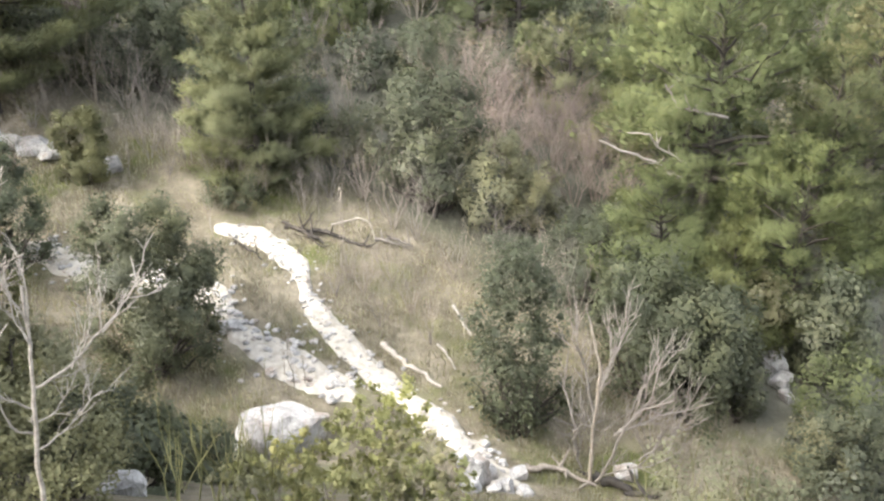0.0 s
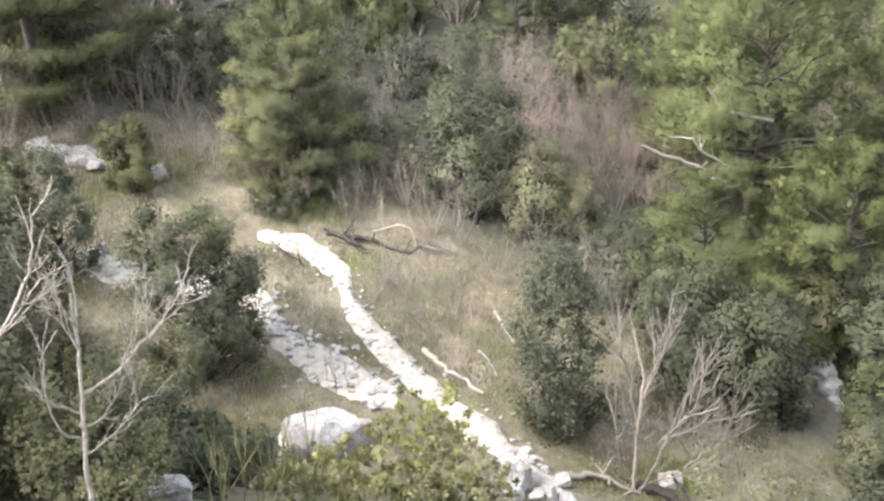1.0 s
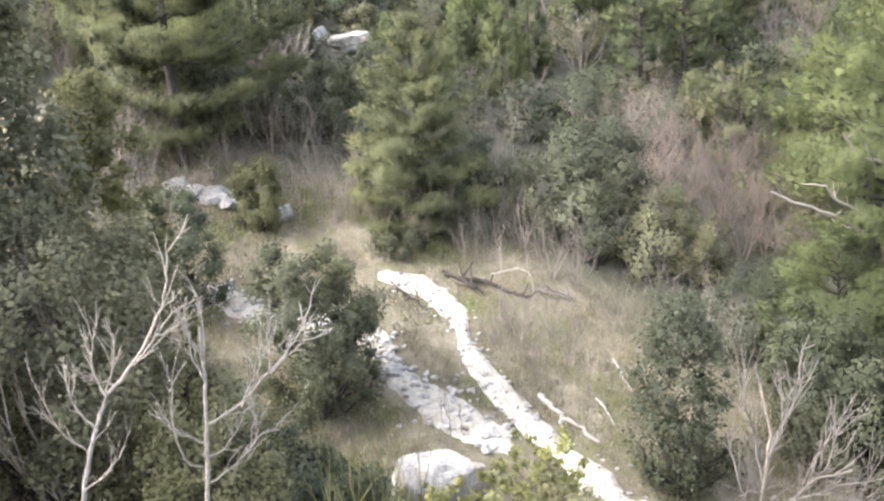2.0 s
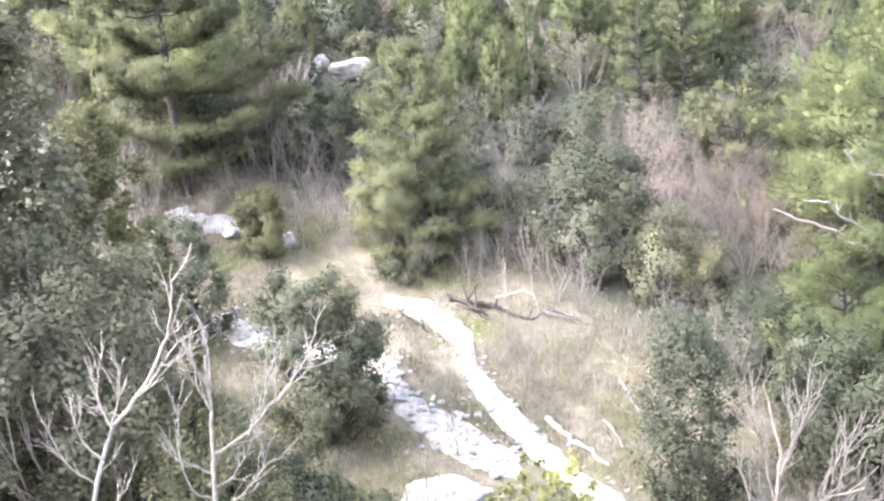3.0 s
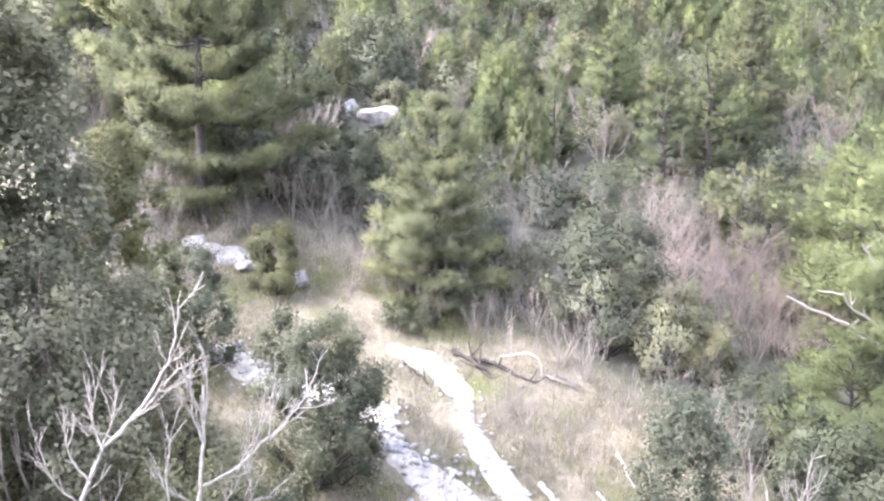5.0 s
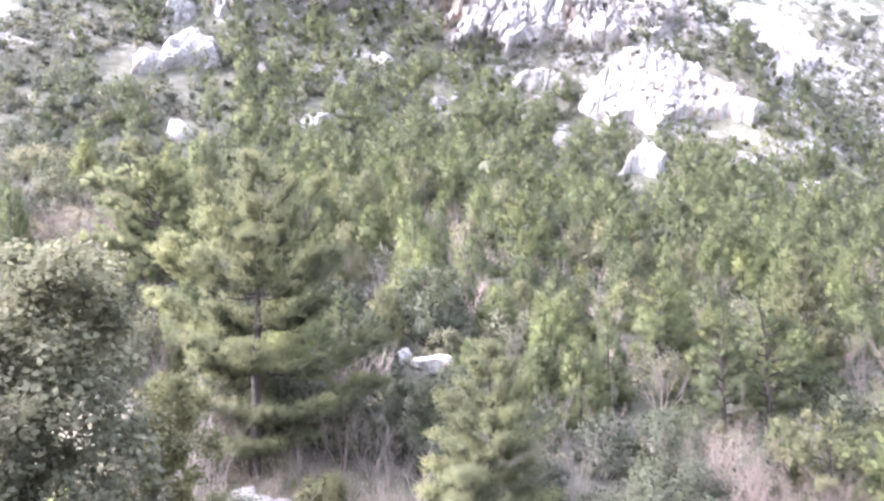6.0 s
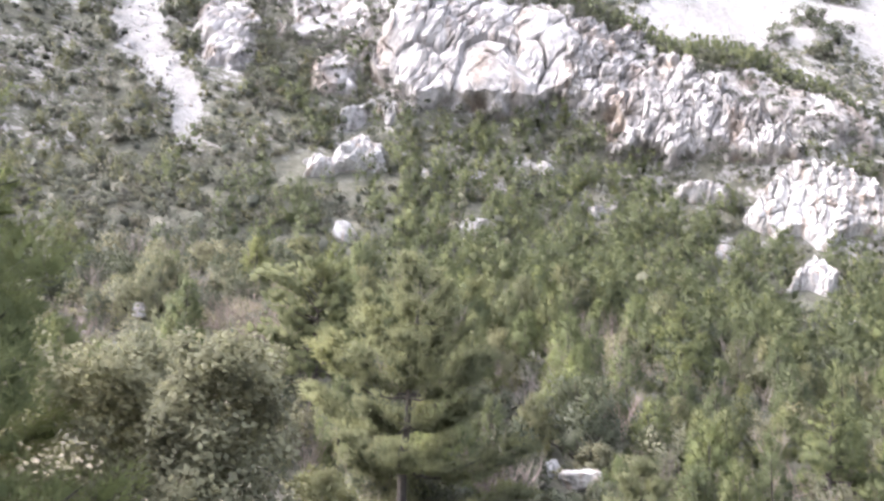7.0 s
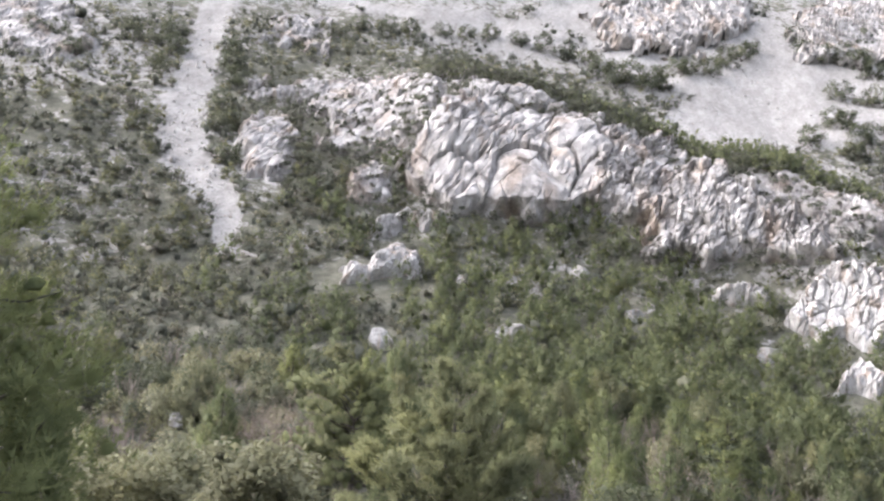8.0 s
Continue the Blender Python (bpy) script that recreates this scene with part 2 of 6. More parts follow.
# ---- mesh helpers ----
def mesh_from(name, verts, faces, material, smooth=False):
    """verts (n,3) array; faces: list of (m,k) index arrays."""
    me = bpy.data.meshes.new(name)
    verts = np.asarray(verts, np.float32)
    faces = [np.asarray(f, np.int32) for f in faces if len(f)]
    me.vertices.add(len(verts))
    me.vertices.foreach_set("co", verts.ravel())
    loops = np.concatenate([f.ravel() for f in faces])
    sizes = np.concatenate([np.full(len(f), f.shape[1], np.int32) for f in faces])
    me.loops.add(len(loops))
    me.loops.foreach_set("vertex_index", loops)
    me.polygons.add(len(sizes))
    me.polygons.foreach_set("loop_start", np.concatenate([[0], np.cumsum(sizes)[:-1]]).astype(np.int32))
    me.polygons.foreach_set("loop_total", sizes)
    me.polygons.foreach_set("use_smooth", np.full(len(sizes), smooth))
    me.update(calc_edges=True)
    me.materials.append(material)
    return me


def ball(level):
    bm = bmesh.new()
    bmesh.ops.create_icosphere(bm, subdivisions=level, radius=1)
    v = np.array([q.co[:] for q in bm.verts])
    f = np.array([[q.index for q in w.verts] for w in bm.faces])
    bm.free()
    return v, f


ICO = [ball(1), ball(2)]


class Builder:
    """Collects tubes and leaves into one mesh."""

    def __init__(self):
        self.v, self.f3, self.f4, self.n = [], [], [], 0
        self.puff = []

    def add(self, v, f, puff=None):
        f = np.asarray(f) + self.n
        (self.f3 if f.shape[1] == 3 else self.f4).append(f)
        self.v.append(np.asarray(v, float))
        self.puff.append(np.zeros((len(v), 3)) if puff is None else puff)
        self.n += len(v)

    def tube(self, pts, radii, sides=5):
        pts, radii = np.asarray(pts, float), np.asarray(radii, float)
        t = np.gradient(pts, axis=0)
        t /= np.linalg.norm(t, axis=1)[:, None] + 1e-9
        ref = np.array([0.31, 0.95, 0.05]) if abs(t[0, 2]) > 0.6 else np.array([0.0, 0.1, 1.0])
        a = np.cross(t, ref)
        a /= np.linalg.norm(a, axis=1)[:, None] + 1e-9
        b = np.cross(t, a)
        ang = np.arange(sides) * 2 * np.pi / sides
        ring = pts[:, None] + radii[:, None, None] * (np.cos(ang)[None, :, None] * a[:, None] + np.sin(ang)[None, :, None] * b[:, None])
        n = len(pts)
        i = np.arange(n - 1)[:, None] * sides
        j = np.arange(sides)[None]
        k = (j + 1) % sides
        self.add(ring.reshape(-1, 3), np.stack([i + j, i + k, i + sides + k, i + sides + j], -1).reshape(-1, 4))

    def leaves(self, centres, aims, length, width, rng, puff=None):
        """Folded diamond leaves; puff: which way the clump they sit in swells, which most of them face."""
        n = len(centres)
        if puff is None:
            puff = aims + rng.normal(size=(n, 3))
        puff = puff / (np.linalg.norm(puff, axis=1)[:, None] + 1e-9)
        up = puff + rng.normal(size=(n, 3)) * 0.45
        up /= np.linalg.norm(up, axis=1)[:, None] + 1e-9
        side = np.cross(up, aims + rng.normal(size=(n, 3)) * 0.8)
        side /= np.linalg.norm(side, axis=1)[:, None] + 1e-9
        lie = np.cross(side, up)
        s = rng.uniform(0.65, 1.35, n)[:, None]
        l, w = length * s, width * s
        c = centres
        v = np.stack([c - lie * l * 0.5, c - side * w * 0.5 - up * w * 0.15, c + lie * l * 0.5, c + side * w * 0.5 - up * w * 0.15], 1)
        f = np.arange(4 * n).reshape(n, 4)
        g = np.cross(v[:, 1] - v[:, 0], v[:, 2] - v[:, 0])
        f = np.where(((g * up).sum(1) < 0)[:, None], f[:, ::-1], f)
        self.add(v.reshape(-1, 3), f, np.repeat(puff * 0.7 + up * 0.3, 4, 0))

    def lumps(self, centres, radii, axes, stretch, rng, fine=True, rough=0.16, lift=0.35, middle=None):
        """Dense uneven clumps, drawn out along their axes."""
        bv, bf = ICO[1 if fine else 0]
        n, k = len(centres), len(bv)
        axes = axes / (np.linalg.norm(axes, axis=1)[:, None] + 1e-9)
        v = np.repeat(bv[None], n, 0) * (1 + rng.normal(size=(n, k, 1)) * rough)
        v = v * np.asarray(radii)[:, None, None]
        v = v + axes[:, None] * (v * axes[:, None]).sum(2, keepdims=True) * (stretch - 1)
        nr = 0.22 * v / (np.linalg.norm(v, axis=2, keepdims=True) + 1e-9) + np.array([0, 0, lift])
        if middle is not None:
            nr = nr + middle[:, None]
        f = (bf[None] + (np.arange(n) * k)[:, None, None]).reshape(-1, 3)
        self.add((v + np.asarray(centres)[:, None]).reshape(-1, 3), f, nr.reshape(-1, 3))

    def needles(self, centres, aims, length, width, per, rng, puff):
        """Tufts of needles that spread from one point."""
        n = len(centres)
        c = np.repeat(centres, per, 0)
        a = np.repeat(aims / (np.linalg.norm(aims, axis=1)[:, None] + 1e-9), per, 0) + rng.normal(size=(n * per, 3)) * 0.55
        a /= np.linalg.norm(a, axis=1)[:, None] + 1e-9
        pf = np.repeat(puff / (np.linalg.norm(puff, axis=1)[:, None] + 1e-9), per, 0)
        side = np.cross(a, pf + rng.normal(size=(n * per, 3)) * 0.5)
        side /= np.linalg.norm(side, axis=1)[:, None] + 1e-9
        l = length * rng.uniform(0.7, 1.3, n * per)[:, None]
        v = np.stack([c - side * width * 0.5, c + side * width * 0.5, c + a * l], 1)
        f = np.arange(3 * n * per).reshape(-1, 3)
        g = np.cross(v[:, 1] - v[:, 0], v[:, 2] - v[:, 0])
        f = np.where(((g * pf).sum(1) < 0)[:, None], f[:, ::-1], f)
        self.add(v.reshape(-1, 3), f, np.repeat(pf * 0.92 + a * 0.08, 3, 0))

    def mesh(self, name, material, smooth=False):
        f = [np.concatenate(x) for x in (self.f3, self.f4) if x]
        puff = np.concatenate(self.puff)
        soft = bool(np.abs(puff).sum() > 0)
        me = mesh_from(name, np.concatenate(self.v), f, material, smooth or soft)
        if soft:
            puff /= np.linalg.norm(puff, axis=1)[:, None] + 1e-9
            me.normals_split_custom_set_from_vertices(puff)
        return me


def part(name, me, parent, label=""):
    ob = new(name, me)
    ob.parent = parent
    if label:
        ob["label"] = label
    return ob


def unit(rng, n):
    v = rng.normal(size=(n, 3))
    return v / np.linalg.norm(v, axis=1)[:, None]


# ---- plants: each maker returns a thing at the origin, to be set in place ----
def bent(p, q, rng, wob, n=5):
    t = np.linspace(0, 1, n)[:, None]
    w = rng.normal(size=(n, 3)) * wob * np.linalg.norm(np.subtract(q, p)) * (t * (1 - t) * 4 + 0.15 * t)
    w[0] = 0
    return np.asarray(p) * (1 - t) + np.asarray(q) * t + w


def pine(seed, h, rc, base, tufts, needle, leaf, label, layered=0.5, per=5, open_crown=0.0, name="pine_tree", top=0.9, wide=0.11, coarse=False, solid=0.38, dense=1.2, more=1.0):
    """A pine: tapered trunk, limbs in loose tiers, needle tufts in clumps along the outer limbs."""
    rng = np.random.default_rng(seed)
    tufts = int(tufts * dense)
    wood, crown = Builder(), Builder()
    lean = rng.normal(size=2) * 0.04 * h
    n = 9
    t = np.linspace(0, 1, n)
    trunk = np.stack([lean[0] * t ** 2 + rng.normal(size=n) * 0.012 * h * t, lean[1] * t ** 2 + rng.normal(size=n) * 0.012 * h * t, -0.3 + (h * 0.97 + 0.3) * t], 1)
    r0 = 0.022 * h + 0.02
    wood.tube(trunk, r0 * (1 - 0.9 * t), 5 if coarse else 7)
    rc *= 1.28
    limbs = int((14 + (2.2 if coarse else 3.6) * h) * more)
    cs, ds, ax = [], [], []
    for i in range(limbs):
        f = (i + rng.uniform(0, 1)) / limbs
        if layered > 0.6:
            tiers = max(5, int(h / 1.25))
            f = min(0.98, (math.floor(f * tiers) + 0.3 + rng.normal() * 0.10) / tiers)
            f = max(0.0, f)
        lev = base + (1 - base) * f ** 0.9
        prof = (1 - f) ** top * (0.35 + 0.65 * min(1, f / 0.22 + 0.25)) if f > 0 else 0.5
        ln = rc * (prof + 0.06) * rng.uniform(0.6, 1.2)
        if rng.random() < open_crown:
            continue
        az = i * 2.399 + rng.normal() * 0.4
        k = lev * (n - 1)
        i0 = min(int(k), n - 2)
        p = trunk[i0] + (trunk[i0 + 1] - trunk[i0]) * (k - i0)
        rise = ln * (rng.uniform(0.05, 0.45) * (1.25 - layered) + 0.5 * f)
        q = p + np.array([math.cos(az) * ln, math.sin(az) * ln, rise])
        br = bent(p, q, rng, 0.06)
        wood.tube(br[::4] if coarse else br, np.linspace(0.012 * h * (1 - f) + 0.015, 0.008, 2 if coarse else 5), 3 if coarse else 4)
        m = max(3, int(3 + ln * 3.6))
        for _ in range(m):
            u = rng.uniform(0.3, 1.05) ** 0.75
            c = p + (q - p) * u + rng.normal(size=3) * np.array([0.15, 0.15, 0.05 * (1.3 - layered)]) * ln
            cs.append(c)
            ds.append(min(0.42, 0.14 + 0.09 * ln) * rng.uniform(0.7, 1.3))
            ax.append([math.cos(az) * (0.4 + layered), math.sin(az) * (0.4 + layered), 1.1 - layered])
    cs.append(trunk[-1]); ds.append(0.2); ax.append([0, 0, 1])
    cs, ds, ax = np.array(cs), np.array(ds), np.array(ax)
    ax = ax / np.linalg.norm(ax, axis=1)[:, None]
    mid = np.stack([cs[:, 0] / rc, cs[:, 1] / rc, 1.5 * (cs[:, 2] / h - base - 0.42 * (1 - base))], 1) * 1.2
    crown.lumps(cs, ds * solid, ax, 1.45, rng, False, 0.28, 0.5, mid)
    pick = rng.choice(len(cs), tufts, p=ds ** 2 / (ds ** 2).sum())
    off = unit(rng, tufts)
    off = off + ax[pick] * (off * ax[pick]).sum(1)[:, None] * 0.5
    pos = cs[pick] + off * (ds[pick] * rng.uniform(0.3, 1.0, tufts))[:, None]
    out = off * 0.6 + ax[pick] * 0.8 + np.array([0, 0, 0.25])
    crown.needles(pos, out, needle, needle * wide, per, rng, off * 0.2 + mid[pick] + np.array([0, 0, 0.5]))
    tree = new(name)
    part("trunk", wood.mesh("trunk", M_BARK, True), tree, "dark grey-brown bark")
    part("crown", crown.mesh("crown", leaf), tree, "clumped green needles")
    return tagged(tree, label, "pine tree")


def tiered_pine(seed, h, rc, base, tiers, tufts, needle, leaf, label, top=0.8, per=5, flat=0.3, name="pine_tree"):
    """A pine with spreading boughs in flat tiers: each bough sags, turns up at its tip and carries flat sprays of needles; shade between the tiers."""
    rng = np.random.default_rng(seed)
    wood, crown = Builder(), Builder()
    n = 9
    t = np.linspace(0, 1, n)
    lean = rng.normal(size=2) * 0.03 * h
    trunk = np.stack([lean[0] * t ** 2 + rng.normal(size=n) * 0.008 * h * t, lean[1] * t ** 2 + rng.normal(size=n) * 0.008 * h * t, -0.3 + (h * 0.97 + 0.3) * t], 1)
    wood.tube(trunk, (0.02 * h + 0.02) * (1 - 0.9 * t), 7)
    cs, rs, ax = [], [], []
    for k in range(tiers):
        f = k / (tiers - 1)
        boughs = 9 if f < 0.6 else 7
        turn = rng.uniform(0, 6.28)
        for b in range(boughs):
            f2 = min(0.99, max(0.0, f + rng.normal() * 0.10 / tiers))
            ln = rc * ((1 - f2) ** top * (0.75 + 0.25 * min(1, f2 / 0.15)) + 0.07) * rng.uniform(0.62, 1.12)
            a = turn + b * 6.283 / boughs + rng.normal() * 0.25
            i = (base + (0.97 - base) * f2) * (n - 1)
            i0 = min(int(i), n - 2)
            p = trunk[i0] + (trunk[i0 + 1] - trunk[i0]) * (i - i0)
            out = np.array([math.cos(a), math.sin(a), 0.0])
            side = np.array([-math.sin(a), math.cos(a), 0.0])
            u = np.linspace(0, 1, 6)
            rise = (0.12 + 0.9 * f2 ** 1.5) * ln
            line = p + out * (u * ln)[:, None] + np.array([0, 0, 1.0]) * (rise * u ** 1.6 - 0.10 * ln * np.sin(u * math.pi))[:, None]
            wood.tube(line, np.linspace(0.006 * h * (1 - f2) + 0.014, 0.008, 6), 4)
            for _ in range(int(5 + ln * 5)):
                w = rng.uniform(0.22, 1.02) ** 0.8
                c = np.array([np.interp(w, u, line[:, q]) for q in range(3)])
                c = c + side * rng.normal() * 0.20 * ln * (0.35 + w) * (1.25 - w) + np.array([0, 0, rng.uniform(-0.03, 0.10)])
                cs.append(c)
                rs.append(min(0.62, 0.26 + 0.10 * ln) * rng.uniform(0.7, 1.3))
                ax.append(out * 0.9 + np.array([0, 0, 0.25 + 0.6 * f2]))
    cs.append(trunk[-1]); rs.append(0.25); ax.append(np.array([0, 0, 1.0]))
    cs, rs, ax = np.array(cs), np.array(rs), np.array(ax)
    swell = np.stack([cs[:, 0] / rc, cs[:, 1] / rc, np.full(len(cs), 0.9)], 1)
    crown.lumps(cs - np.array([0, 0, 0.04]), rs * 0.22, ax, 1.6, rng, False, 0.25, 0.5, swell)
    pick = rng.choice(len(cs), tufts, p=rs ** 2 / (rs ** 2).sum())
    o = unit(rng, tufts) * np.array([1, 1, flat])
    pos = cs[pick] + o * (rs[pick] * rng.uniform(0.2, 1.1, tufts))[:, None]
    crown.needles(pos, o * 0.5 + ax[pick] * 0.6 + np.array([0, 0, 0.45]), needle, needle * 0.12, per, rng, swell[pick] + o * np.array([0.3, 0.3, 1.0]))
    tree = new(name)
    part("trunk", wood.mesh("trunk", M_BARK, True), tree, "dark grey-brown bark")
    part("crown", crown.mesh("crown", leaf), tree, "flat sprays of green needles")
    return tagged(tree, label, "pine tree")


def bush(seed, h, rx, ry, leaves, size, leaf, label, category, name, base=0.0, lobes=44, narrow=0.0, fill=0.4, wood_mat=None, solid=True, blades=False, lob=1.0, loose=0.0, core=0.28):
    """A leafy evergreen: stems from the ground to many lobes of small leaves, with gaps between the lobes."""
    rng = np.random.default_rng(seed)
    wood, crown = Builder(), Builder()
    zf = (np.arange(lobes) + rng.random(lobes)) / lobes
    zf = base + (0.93 - base) * (0.05 + 0.95 * zf)
    env = np.clip(1 - np.abs((zf - base - 0.40 * (1 - base)) / (0.64 * (1 - base))) ** 2.8, 0.05, 1) ** 0.5 * (1 - narrow * np.clip(zf - 0.35, 0, 1))
    th = np.arange(lobes) * 2.399 + rng.normal(size=lobes) * 0.5
    rad = rng.uniform(0.35, 0.92, lobes) * env
    c = np.stack([np.cos(th) * rad * rx, np.sin(th) * rad * ry, zf * h], 1)
    lr = (0.20 + 0.16 * rng.random(lobes)) * (rx + ry) / 2 * (0.8 + 0.3 * min(h / (rx + ry), 2) * 0.5) * lob
    for k in range(max(6, lobes // 3)):
        s = np.array([rng.normal() * 0.12 * rx, rng.normal() * 0.12 * ry, -0.25])
        wood.tube(bent(s, c[k] * np.array([1, 1, 0.97]), rng, 0.07), np.linspace(0.018 * h, 0.008, 5), 4)
    mid = c - np.array([0, 0, h * 0.35])
    mid = mid / np.array([rx, ry, h * 0.55]) * 1.1
    if solid:
        crown.lumps(c, lr * core, unit(rng, lobes) + np.array([0, 0, 0.5]), 1.15, rng, False, 0.25, 0.35, mid)
    pick = rng.choice(lobes, leaves, p=lr ** 2 / (lr ** 2).sum())
    o = unit(rng, leaves)
    pos = c[pick] + o * (lr[pick] * (fill + (1.15 - fill) * rng.random(leaves) ** 0.7))[:, None]
    pos[:, 2] = np.maximum(pos[:, 2], 0.03)
    swell = o * 0.3 + mid[pick] + np.array([0, 0, 0.5]) + rng.normal(size=o.shape) * loose
    if blades:
        crown.needles(pos, o + rng.normal(size=o.shape) * 0.8 + np.array([0, 0, 0.4]), size, size * 0.55, 1, rng, swell)
    else:
        crown.leaves(pos, o + np.array([0, 0, 0.5]), size, size * 0.6, rng, swell)
    thing = new(name)
    part("trunk", wood.mesh("stems", wood_mat or M_BARK, True), thing, "dark thin stems")
    part("crown", crown.mesh("crown", leaf), thing, "small dense leaves")
    return tagged(thing, label, category)


def bare(seed, h, spread, stems, material, label, category, name, depth=3, kids=4, thick=0.02, up=0.6, jit=0.35, fork=0.25):
    """A leafless shrub or tree: forking stems down to thin twigs."""
    rng = np.random.default_rng(seed)
    main, fine = Builder(), Builder()

    def grow(p, d, ln, r, level):
        q = p + d * ln
        m = 4 if level == 0 else (3 if level == 1 else 2)
        b = bent(p, q, rng, 0.05, m)
        b[-1] = q
        (main if level == 0 else fine).tube(b, np.linspace(r, r * 0.55, m), 5 if level == 0 else 3)
        if level >= depth:
            return
        for k in range(kids):
            u = rng.uniform(fork, 1.0) if k else 1.0
            s = p + (q - p) * u
            nd = d + rng.normal(size=3) * jit
            nd[2] += up * 0.25
            nd /= np.linalg.norm(nd)
            grow(s, nd, ln * rng.uniform(0.45, 0.75), r * 0.5, level + 1)

    for k in range(stems):
        a = k * 2.4 + rng.normal() * 0.3
        d = np.array([math.cos(a) * spread, math.sin(a) * spread, 1.0]) + rng.normal(size=3) * 0.1
        d /= np.linalg.norm(d)
        grow(np.array([math.cos(a) * 0.05 * stems * 0.3, math.sin(a) * 0.05 * stems * 0.3, -0.15]), d, h * rng.uniform(0.42, 0.6), thick, 0)
    thing = new(name)
    part("trunk", main.mesh("stems", material, True), thing)
    part("crown", fine.mesh("twigs", material), thing, "thin leafless twigs")
    return tagged(thing, label, category)


def rock(seed, sx, sy, sz, label, name="boulder", detail=4, material=None, cuts=7, sink=0.25):
    """A limestone block: a ball cut by planes, roughened, sunk a little into the ground."""
    rng = np.random.default_rng(seed)
    bm = bmesh.new()
    bmesh.ops.create_icosphere(bm, subdivisions=detail, radius=1)
    v = np.array([x.co[:] for x in bm.verts])
    f = np.array([[x.index for x in q.verts] for q in bm.faces])
    bm.free()
    turn = Matrix.Rotation(rng.uniform(-0.25, 0.25), 3, "X") @ Matrix.Rotation(rng.uniform(-0.25, 0.25), 3, "Y")
    box = [np.array(turn @ Vector(d)) for d in ((1, 0, 0), (-1, 0, 0), (0, 1, 0), (0, -1, 0), (0, 0, 1))]
    for nrm in box + list(unit(rng, cuts)):
        lim = rng.uniform(0.52, 0.78)
        over = v @ nrm - lim
        v -= np.outer(np.where(over > 0, over * 0.96, 0), nrm)
    for k, amp in ((1.3, 0.16), (3.2, 0.10), (7, 0.05), (15, 0.02)):
        v *= 1 + amp * np.array([noise.noise(Vector(p) * k + Vector((seed * 3.1, 0, 0))) for p in v])[:, None]
    v *= np.array([sx, sy, sz]) * 0.72
    v[:, 2] += sz * (0.5 - sink)
    ob = new(name, mesh_from(name, v, [f], material or M_ROCK, False))
    return tagged(ob, label, "rock")


def put(ob, x, y, turn=0.0, size=1.0, dz=0.0, tilt=0.0):
    """Stand a thing on the ground."""
    ob.matrix_basis = Matrix.Translation(place(x, y, dz)) @ pose(0, 0, 0, tilt, 0, turn) @ Matrix.Diagonal((size, size, size, 1))
    return ob


def again(ob, x, y, turn=0.0, size=1.0, dz=0.0, tall=1.0):
    """Another one like it, standing elsewhere."""
    c = copy_thing(ob, Matrix.Translation(place(x, y, dz)) @ pose(0, 0, 0, 0, 0, turn))
    c.scale = (size, size, size * tall)
    return c


# ---- the ground sheet ----
CHUTE = [(-41.1, 126), (-41.4, 132), (-41.5, 136), (-42.6, 142), (-44.2, 150), (-44.9, 158), (-44.9, 170), (-44.5, 186), (-44.2, 203), (-43.6, 218)]


def near_line(x, y, line):
    """Distance from plan points to a line given by compass angle and distance."""
    best = np.full(np.shape(x), 1e9)
    pts = [at(*p) for p in line]
    for (ax, ay), (bx, by) in zip(pts, pts[1:]):
        dx, dy = bx - ax, by - ay
        u = np.clip(((x - ax) * dx + (y - ay) * dy) / (dx * dx + dy * dy), 0, 1)
        best = np.minimum(best, np.hypot(x - ax - u * dx, y - ay - u * dy))
    return best


def scree_amount(x, y):
    """Where loose pale stone covers the mountainside: the chute, the fan under the saddle, the high slopes."""
    az, r = polar(x, y)
    el = np.degrees(np.arctan2(land(x, y) - 1.6, np.maximum(r, 1)))
    view = (np.abs(az + 25) < 60) * 1.0
    wide = np.interp(r, [124, 131, 136, 142, 152, 170, 190, 215], [1.3, 1.5, 2.9, 3.4, 4.3, 4.4, 4.0, 4.6])
    chute = np.clip(1.5 - near_line(x, y, CHUTE) / wide, 0, 1)
    behind = np.clip((r - 180) / 8, 0, 1)
    drop = np.maximum(0.05, 29.7 - el)
    fan = np.clip(1.5 - np.where(az < -5.6, -(az + 5.6) / (drop * 2.05), (az + 5.6) / (drop * 0.95)), 0, 1) * behind * (el > 23) * 0.85
    band = np.exp(-((el - 31.3 + 0.04 * (az + 23)) / 0.45) ** 2) * np.clip((r - 200) / 10, 0, 1) * (az < -15) * 0.75
    crease = np.exp(-((el - 28.2 + 0.285 * (az + 17.8)) / 0.28) ** 2) * behind * (az < -11.5) * (az > -24) * 0.8
    high = 0.40 * np.clip((r - 150) / 35, 0, 1) + 0.13 * np.clip((r - 208) / 14, 0, 1) + 0.16 * np.clip(fractal(x, y, 30, 11), -1, 1) * (r > 140)
    left = np.clip((az + 51) / -2.5, 0, 1) * np.clip((el - 23.5) / 1.5, 0, 1) * 0.62
    stony = (0.38 + 0.1 * np.clip(fractal(x, y, 9, 13), -1, 1)) * np.clip((r - 112) / 15, 0, 1)
    shoulder = 0.56 * np.exp(-((az + 17) / 17) ** 4) * np.clip((el - 17.5) / 2.5, 0, 1) * (r < 182)
    return np.clip(np.maximum.reduce([chute, fan, band, crease, high, left, stony, shoulder]), 0, 1) * view


